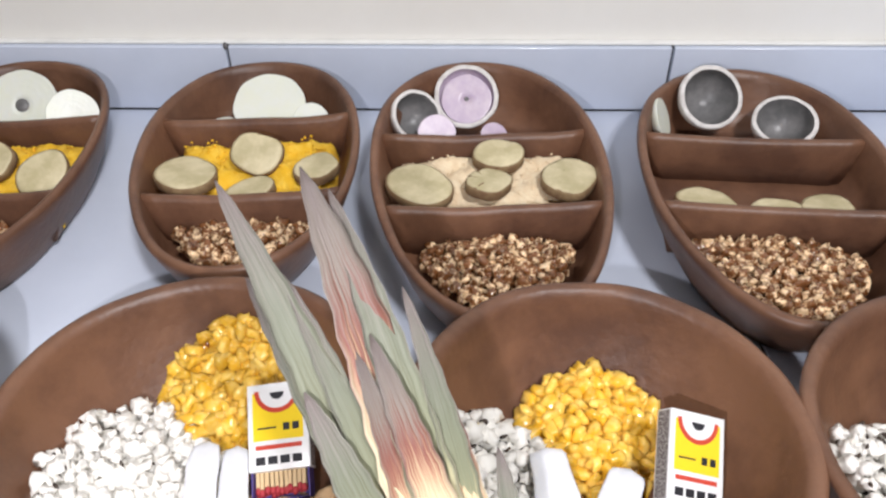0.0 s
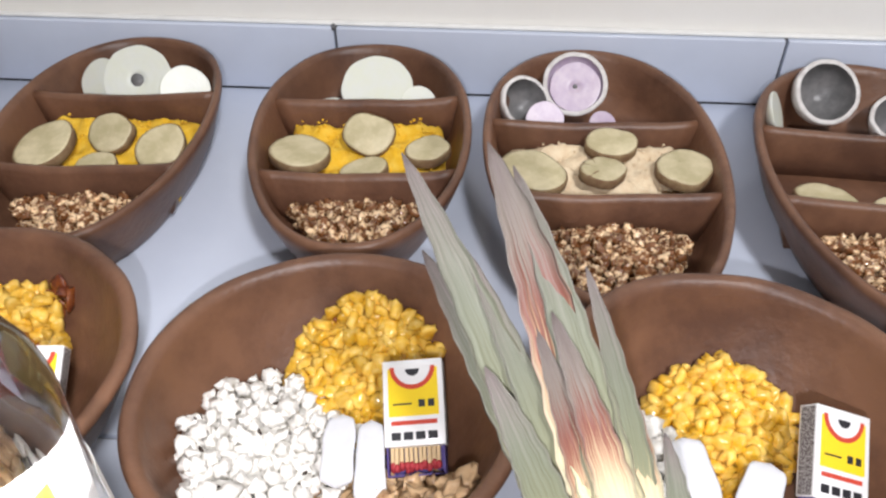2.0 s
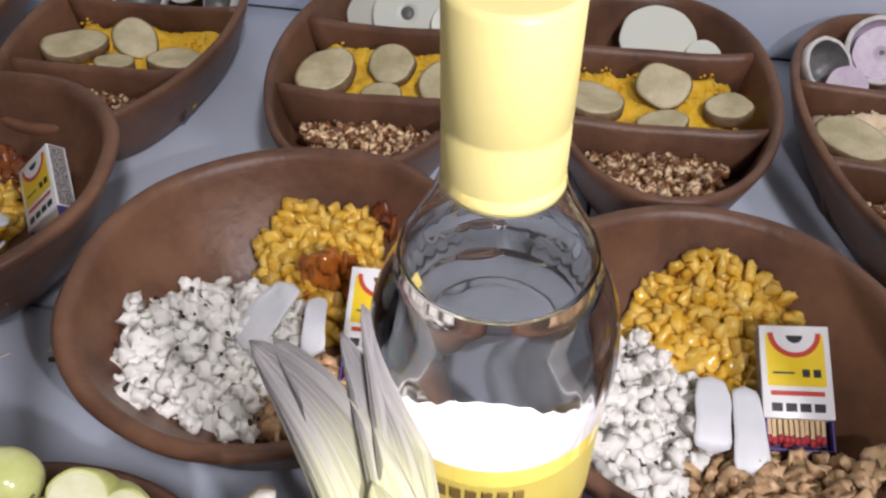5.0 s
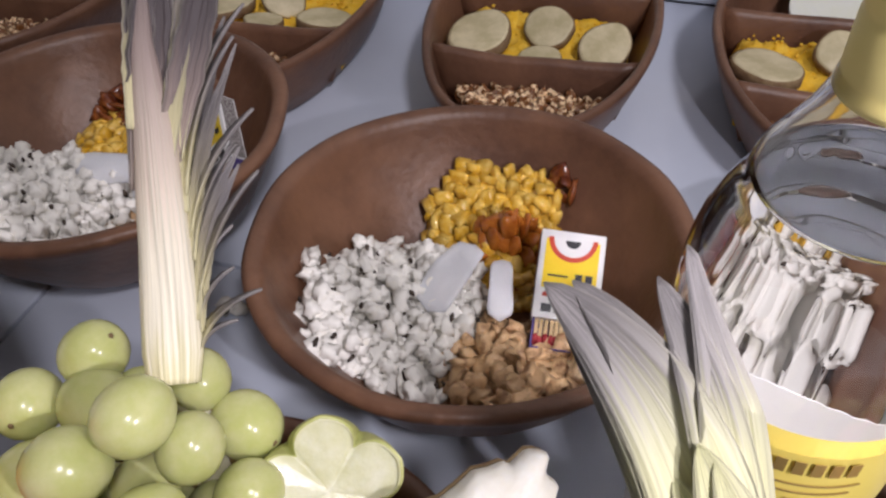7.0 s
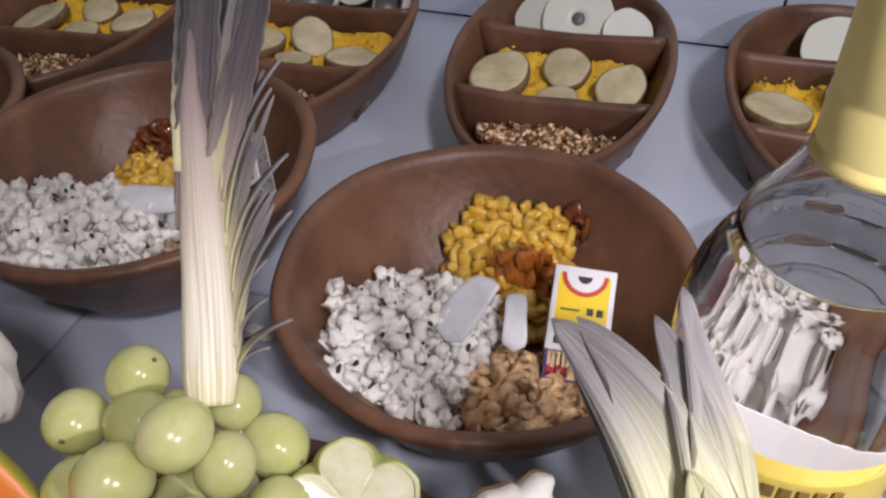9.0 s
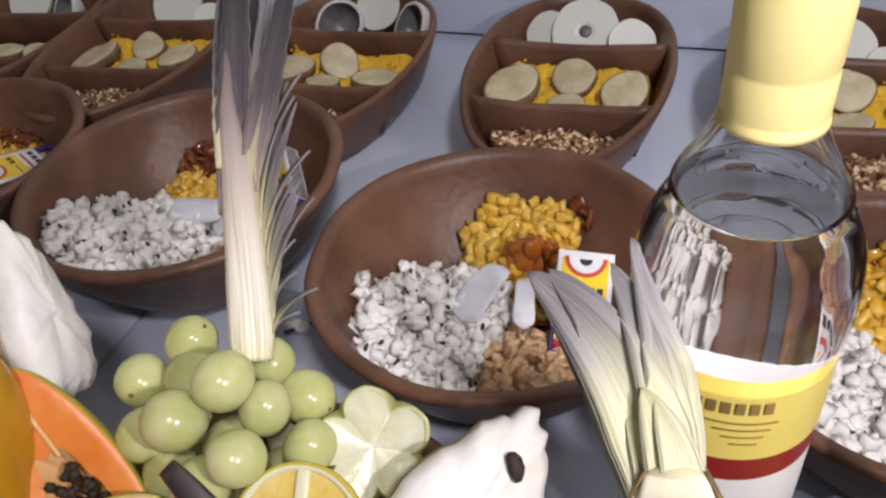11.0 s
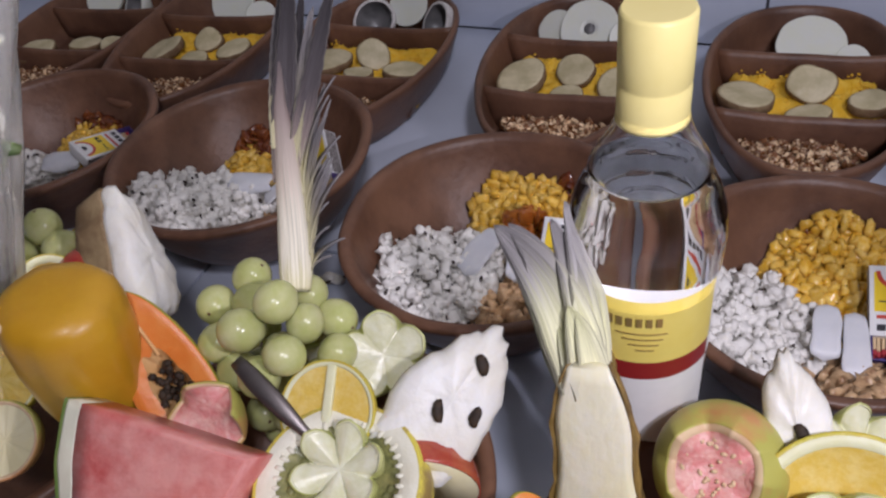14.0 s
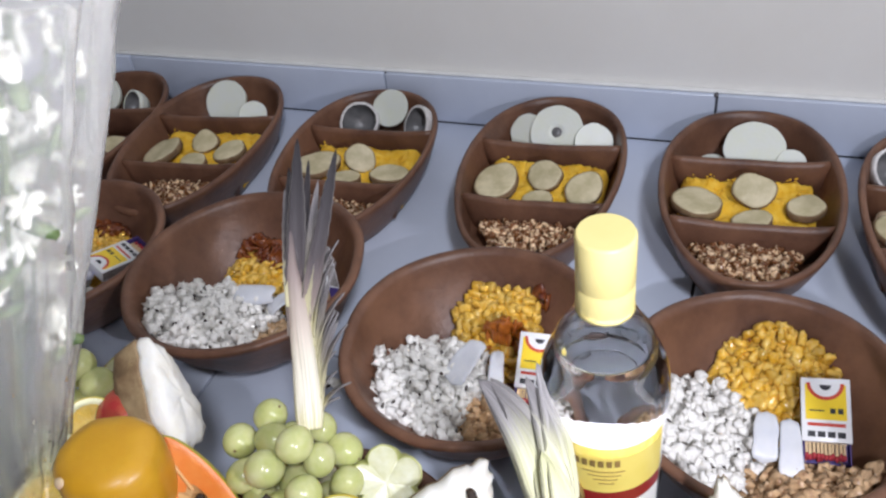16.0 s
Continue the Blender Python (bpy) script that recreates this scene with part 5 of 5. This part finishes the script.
def papaya(m, a, b, depth, label):
    """Half a papaya: skin below, orange flesh, a pale lined hollow with dark seeds."""
    t = thing("papaya_half", m, label, "papaya", "papaya halves")
    n = 56

    def lp(s, z, dy=0.0, wob=0.0):
        rows = []
        for k in range(n):
            g = 6.283 * k / n
            q = s * (1 + wob * noise.noise((2.5 * math.cos(g), 2.5 * math.sin(g), s * 3)))
            rows.append((a * q * math.cos(g) * (1 - 0.20 * math.sin(g)), b * (q * math.sin(g) + dy), z))
        return rows
    v, f = loft([lp(math.cos(radians(c)), depth * math.sin(radians(c))) for c in (-86, -65, -45, -25, -10, 0)] + [lp(0.985, 0.0006)], True, False)
    part("skin", mesh_of("skin", v, f, PAPAYA_SKIN), t, "yellow green skin")
    v, f = loft([lp(0.987, 0.0006), lp(0.95, 0.0012), lp(0.76, 0.0010, -0.06), lp(0.52, -0.0006, -0.22, 0.25)], False, False)
    part("flesh", mesh_of("flesh", v, f, PAPAYA_FLESH), t, "orange flesh")
    v, f = loft([lp(0.52, -0.0006, -0.22, 0.25), lp(0.47, -depth * 0.10, -0.22, 0.25), lp(0.36, -depth * 0.34, -0.22, 0.2), lp(0.18, -depth * 0.5, -0.22), lp(0.03, -depth * 0.54, -0.22)], False, True)
    part("hollow", mesh_of("hollow", v, f, PAPAYA_PALE), t, "pale lined hollow")
    part("vein", box_mesh("vein", 0.0022, b * 0.62, 0.0014, PAPAYA_PALE, 0.0006, 1), t, "pale line in the flesh", pose(0.001, b * 0.52, 0.0009, 0, 0, 5))
    v, f = blob(0.0026, 1, (1, 1, 1), 0.15, 2)
    sd = mesh_of("seed", v, f, SEED_DARK)
    rng = random.Random(8)
    for k in range(64):
        q, g = math.sqrt(rng.random()) * 0.42, rng.uniform(0, 6.283)
        if noise.noise((2.6 * q * math.cos(g), 2.6 * q * math.sin(g), 5)) < -0.16:
            continue
        part("seed", sd, t, "", pose(a * q * math.cos(g), b * (q * math.sin(g) * 0.9 - 0.22), -depth * (0.46 - q * 0.9) + 0.001 + 0.004 * rng.random(), k * 31, k * 17, 0))
    return t


papaya(face_up((-0.4727, 0.0363, 0.145), (0.40, -0.62, 0.68), (-0.42, 0.20, 0.60)), 0.0235, 0.056, 0.032, "papaya half with orange flesh and black seeds")
papaya(face_up((-0.2418, 0.0228, 0.0893), (0.60, -0.40, 0.68), (-0.40, 0.35, 0.45)), 0.022, 0.040, 0.028, "papaya half with yellow skin and black seeds")


def watermelon(m, r, a0, a1, thick, label):
    """A thick watermelon slice: a sector of pink flesh inside a white and a green rind."""
    t = thing("watermelon_slice", m, label, "watermelon")
    n = 30
    for nm, r0, r1, mt, lab in (("flesh", 0.0, 0.90, MELON_PINK, "pink wet flesh"), ("white_rind", 0.90, 0.98, MELON_WHITE, "pale inner rind"), ("green_rind", 0.98, 1.0, MELON_GREEN, "green outer rind")):
        loops = []
        for i in range(n + 1):
            a = radians(a0 + (a1 - a0) * i / n)
            row = []
            for k in range(9):
                q = r * (r0 + (r1 - r0) * k / 8)
                row.append((q * math.cos(a), q * math.sin(a), 0.0022 * noise.noise((q * 60 * math.cos(a), q * 60 * math.sin(a), 1)) + thick / 2 * (1 - 0.25 * (q / r) ** 3)))
            for k in range(8, -1, -1):
                q = r * (r0 + (r1 - r0) * k / 8)
                row.append((q * math.cos(a), q * math.sin(a), -thick / 2 * (1 - 0.25 * (q / r) ** 3)))
            loops.append(row)
        v, f = loft(loops)
        part(nm, mesh_of(nm, v, f, mt), t, lab)
    return t


watermelon(face_up((-0.3845, 0.0015, 0.1517), (0.12, -0.62, 0.77), (0.0, 0.77, 0.62)), 0.108, 177, 256, 0.034, "thick pink watermelon slice with pale green rind")


def soursop(m, l, w, label, seeds, back=0.018):
    """A soursop slice: soft white flesh with an uneven outline, dark seeds, and skin on its back."""
    t = thing("soursop_slice", m, label, "soursop", "soursop slices")
    n = 44

    def lp(s, z):
        out = []
        for k in range(n):
            a = 6.283 * k / n
            q = s * (1 + 0.26 * noise.noise((2.0 * math.cos(a), 2.0 * math.sin(a), l * 40)) + 0.10 * noise.noise((5.0 * math.cos(a), 5.0 * math.sin(a), l * 70)))
            out.append((w / 2 * q * math.cos(a) * (1 - 0.35 * math.sin(a)), l / 2 * q * math.sin(a), z + 0.0030 * noise.noise((4 * q * math.cos(a), 4 * q * math.sin(a), 3)) + 0.0014 * noise.noise((11 * q * math.cos(a), 11 * q * math.sin(a), 7))))
        return out
    v, f = loft([lp(0.96, -0.006), lp(1.0, -0.001), lp(0.97, 0.005), lp(0.85, 0.009), lp(0.6, 0.011), lp(0.3, 0.012), lp(0.08, 0.012)])
    part("flesh", mesh_of("flesh", v, f, SOUR_FLESH), t, "soft white flesh")
    v, f = loft([lp(0.55, -back), lp(0.86, -back * 0.75), lp(1.0, -0.007), lp(0.99, -0.0045)])
    part("skin", mesh_of("skin", v, f, SOUR_SKIN), t, "brown green skin")
    for k, (x, y, spin) in enumerate(seeds):
        v, f = blob(0.0038, 2, (0.85, 1.5, 0.6), 0.5, k + 3, 1.4)
        part("seed", mesh_of("seed", v, f, SEED_DARK), t, "black seed", pose(x, y, 0.0138, 0, 0, spin))
    return t


soursop(face_up((-0.311, 0.0748, 0.1377), (0.40, -0.55, 0.73), (0.36, 0.58, 0.42)), 0.096, 0.056, "white soursop slice with black seeds", [(0.002, 0.024, 60), (0.016, 0.000, 20), (-0.002, -0.010, 40)])
soursop(face_up((-0.1368, 0.12, 0.1203), (0.05, -0.75, 0.66), (-0.25, 0.5, 0.6)), 0.080, 0.038, "white soursop slice leaning on the fruit", [(0.002, 0.000, 20)])
soursop(face_up((-0.5305, 0.0955, 0.171), (0.90, 0.34, 0.24), (-0.05, 0.45, 0.85)), 0.092, 0.044, "white soursop slice with dark skin leaning on fruit", [], 0.034)


def ball(name, mat, m, r, squash, label, category, rough=0.04, stem=False, group=""):
    t = thing(name, m, label, category, group)
    v, f = blob(r, 4, squash, rough, r * 77, 0.9)
    if stem:
        v[:, :2] *= (1 + 0.22 * v[:, 2] / (r * squash[2]))[:, None]
    part("skin", mesh_of("skin", v, f, mat), t)
    if stem:
        v, f = blob(0.004, 2, (1, 1, 0.5), 0.3, 2)
        part("stem_scar", mesh_of("stem_scar", v, f, GUAVA_RIM), t, "pinkish stem scar", pose(*stem))
    return t


mango = thing("mango", pose(-0.517, 0.024, 0.152, 0, 5, 0), "smooth ripe yellow mango standing on its narrow end", "mango")
part("skin", lathe("skin", [(0.0, -0.068), (0.010, -0.066), (0.019, -0.056), (0.0265, -0.034), (0.0315, -0.006), (0.0338, 0.022), (0.0336, 0.042), (0.0318, 0.053), (0.0270, 0.0595), (0.0180, 0.0620), (0.0, 0.0626)], MANGO, 72, 0.07, 4), mango)
v, f = blob(0.004, 2, (1, 1, 0.5), 0.3, 2)
part("stem_scar", mesh_of("stem_scar", v, f, GUAVA_RIM), mango, "pinkish stem scar", pose(-0.014, -0.026, 0.0555, 40, -20, 0))
ball("apple", APPLE_RED, pose(-0.560, 0.082, 0.158), 0.024, (1, 1, 0.9), "small shiny red apple among the fruit", "apple")
for k, (x, y, z) in enumerate(((-0.6263, 0.1097, 0.1656), (-0.611, 0.1045, 0.1538), (-0.6392, 0.0909, 0.1507), (-0.6456, 0.1116, 0.1488), (-0.6241, 0.0914, 0.1389), (-0.6296, 0.0776, 0.1218))):
    grape((x, y, z), 0.0130, k * 0.9)
carved("lemon_half", face((-0.5772, 0.063, 0.1646), (0.55, -0.55, 0.6)), 0.0209, 0, 0, 0, (ORANGE_RIND, PITH, ORANGE_FLESH), "lemon half with pale pith and yellow flesh", "lemon", dip=0.3, rim=0.74)
carved("lemon_half", face((-0.5944, 0.1175, 0.1495), (0.2, -0.4, 0.9)), 0.02185, 0, 0, 0, (ORANGE_RIND, PITH, LIME_FLESH), "lemon half with pale pith facing up", "lemon", dip=0.1)
carved("lime_flower", face((-0.623, 0.0531, 0.1275), (0.3, -0.5, 0.8)), 0.0228, 0, 6, 0.012, LIME, "lime half cut into a flower shape", "lime", group="carved limes")
carved("lemon_half", face((-0.6028, 0.0156, 0.1196), (0.3, -0.5, 0.8)), 0.0266, 0, 0, 0, ORANGE, "lemon half with pale pith facing up", "lemon", dip=0.0)
carved("guava_half", face((-0.5751, -0.0169, 0.1096), (0.3, -0.5, 0.8)), 0.0247, 5, 0, 0, (GUAVA_SKIN, GUAVA_RIM, APPLE_FLESH), "pale guava half among the fruit", "guava", group="guavas")


def apple_wedge(m, r, label):
    t = thing("apple_wedge", m, label, "apple")
    n = 20
    skin, fl = [], []
    for i in range(n + 1):
        u = -1 + 2 * i / n
        q = math.sqrt(max(0.0, 1 - u * u)) + 0.02
        skin.append([(r * q * math.cos(radians(a)), r * q * math.sin(radians(a)), r * u) for a in range(-40, 41, 8)] + [(r * q * 0.97 * math.cos(radians(a)), r * q * 0.97 * math.sin(radians(a)), r * u * 0.98) for a in range(40, -41, -8)])
        fl.append([(r * q * 0.965 * math.cos(radians(a)), r * q * 0.965 * math.sin(radians(a)), r * u * 0.975) for a in range(-40, 41, 8)] + [(r * 0.12, 0, r * u * 0.9)])
    v, f = loft(skin)
    part("skin", mesh_of("skin", v, f, APPLE_RED), t, "red skin")
    v, f = loft(fl)
    part("flesh", mesh_of("flesh", v, f, APPLE_FLESH), t, "cream flesh")
    return t


apple_wedge(pose(-0.3189, 0.0357, 0.1018, 0, -10, 58), 0.034, "red apple wedge with cream flesh at the bowl rim")


def spoon(a, b, label):
    """A spoon: a tapered flat handle, and its bowl sunk in the fruit."""
    t = thing("spoon", Matrix(), label, "spoon")
    a, b = Vector(a), Vector(b)
    d = (b - a).normalized()
    r = d.cross(Vector((0.3, -0.5, 0.8))).normalized()
    up = r.cross(d)
    rows = []
    for i in range(13):
        u = i / 12
        w = 0.0026 + 0.0030 * (1 - (2 * u - 0.75) ** 2) if u < 0.9 else 0.0028
        p = a.lerp(b, u) + up * 0.003 * math.sin(u * 3.14)
        rows.append([p + r * (w * math.cos(c)) + up * (0.0012 * math.sin(c)) for c in [6.283 * k / 10 for k in range(10)]])
    v, f = loft(rows)
    part("handle", mesh_of("handle", v, f, STEEL), t)
    v, f = blob(1.0, 3, (0.009, 0.015, 0.003), 0.0, 1)
    part("spoon_bowl", mesh_of("spoon_bowl", v, f, STEEL), t, "", face(b + d * 0.008 - Vector((0, 0, 0.016)), up, 0))


spoon((-0.422, 0.0443, 0.1657), (-0.3681, 0.0259, 0.137), "dull steel spoon stuck into the passion fruit")


# ---- wrapped flowers ----
def bouquet():
    """White flowers in a crumpled clear wrapper, standing beside the fruit and leaning a little."""
    t = thing("flower_bouquet", pose(-0.706, 0.034, 0.0), "white flowers wrapped in crumpled clear cellophane", "bouquet")
    n, rows = 120, 40
    lean = lambda z: Vector((0.205 * z / 0.52, 0.0, z))
    loops = []
    for i in range(rows + 1):
        z = 0.004 + 0.516 * i / rows
        rx, ry = 0.030 + 0.100 * (z / 0.52) ** 1.1, 0.024 + 0.046 * (z / 0.52) ** 1.1
        row = []
        for k in range(n):
            a = 6.283 * k / n
            d = 1 + 0.10 * noise.noise((7 * math.cos(a), 7 * math.sin(a), z * 5)) + 0.05 * noise.noise((18 * math.cos(a), 18 * math.sin(a), z * 26)) + 0.03 * math.sin(a * 11 + z * 9)
            row.append(lean(z) + Vector((rx * d * math.cos(a), ry * d * math.sin(a), 0.006 * math.sin(a * 7) * (i == rows))))
        loops.append(row)
    inner = [[p + (lean(p.z) - p) * 0.008 for p in row] for row in loops[::-1]]
    v, f = loft(loops + inner, False, False)
    part("wrapper", mesh_of("wrapper", v, f, FILM), t, "crumpled clear cellophane").visible_shadow = False
    rng = random.Random(4)
    flower = []
    for k in range(6):
        v, f = blob(0.0042, 1, (1.3, 0.7, 0.35), 0.3, 5)
        e = Euler((0.5, 0, k * 1.047))
        flower.append((v @ np.array(e.to_matrix()).T + np.array((0.004 * math.cos(k * 1.047), 0.004 * math.sin(k * 1.047), 0.001)), f, 0))
    blooms, greens = [], []
    for k in range(300):
        z = rng.uniform(0.28, 0.53)
        a, q = rng.uniform(0, 6.283), math.sqrt(rng.random()) * 0.90
        c = lean(z) + Vector(((0.030 + 0.100 * z / 0.52) * q * math.cos(a), (0.024 + 0.046 * z / 0.52) * q * math.sin(a), 0))
        m = np.array(Euler((rng.uniform(-1, 1), rng.uniform(-1, 1), rng.uniform(0, 6))).to_matrix())
        for v, f, i in flower:
            blooms.append((v @ m.T * rng.uniform(0.8, 1.5) + np.array(c), f, 0))
        if k % 2:
            v, f = blob(0.009, 1, (1.5, 0.5, 0.12), 0.3, k)
            greens.append((v @ m.T + np.array(c - Vector((0, 0, 0.012))), f, 0))
        if k % 5 == 0:
            foot = Vector((0.003 * math.cos(a), 0.003 * math.sin(a), 0.02))
            row = []
            for i in range(7):
                p = foot.lerp(c, i / 6)
                row.append([p + Vector((0.0013 * math.cos(g * 1.257), 0.0013 * math.sin(g * 1.257), 0)) for g in range(5)])
            v, f = loft(row)
            greens.append((np.array([tuple(p) for p in v]), f, 0))
    part("white_blooms", blend_in(blooms, "white_blooms", [PETAL]), t, "many small white blooms")
    part("stems_and_leaves", blend_in(greens, "stems_and_leaves", [GREENERY]), t, "thin green stems and leaves")
    v, f = blob(0.016, 3, (1, 1, 0.8), 0.6, 9, 2.5)
    part("dark_bloom", mesh_of("dark_bloom", v, f, DARK_PETAL), t, "dark red bloom", pose(0.140, -0.02, 0.50))


bouquet()

# ---- tiles of the floor and the baseboard ----
for i in range(-5, 5):
    x = -0.194 + TILE_SIZE * (i + 0.5)
    if abs(x) < 2.2:
        part("skirting_tile", skirt_mesh, baseboard, "", baseboard.matrix_basis.inverted() @ pose(x - 0.010, WALL_Y, 0.0365))
    for j in range(8):
        y = WALL_Y - 0.003 - TILE_SIZE * (j + 0.5)
        part("tile", tile_mesh, floor, "", pose(x, y, -0.005))
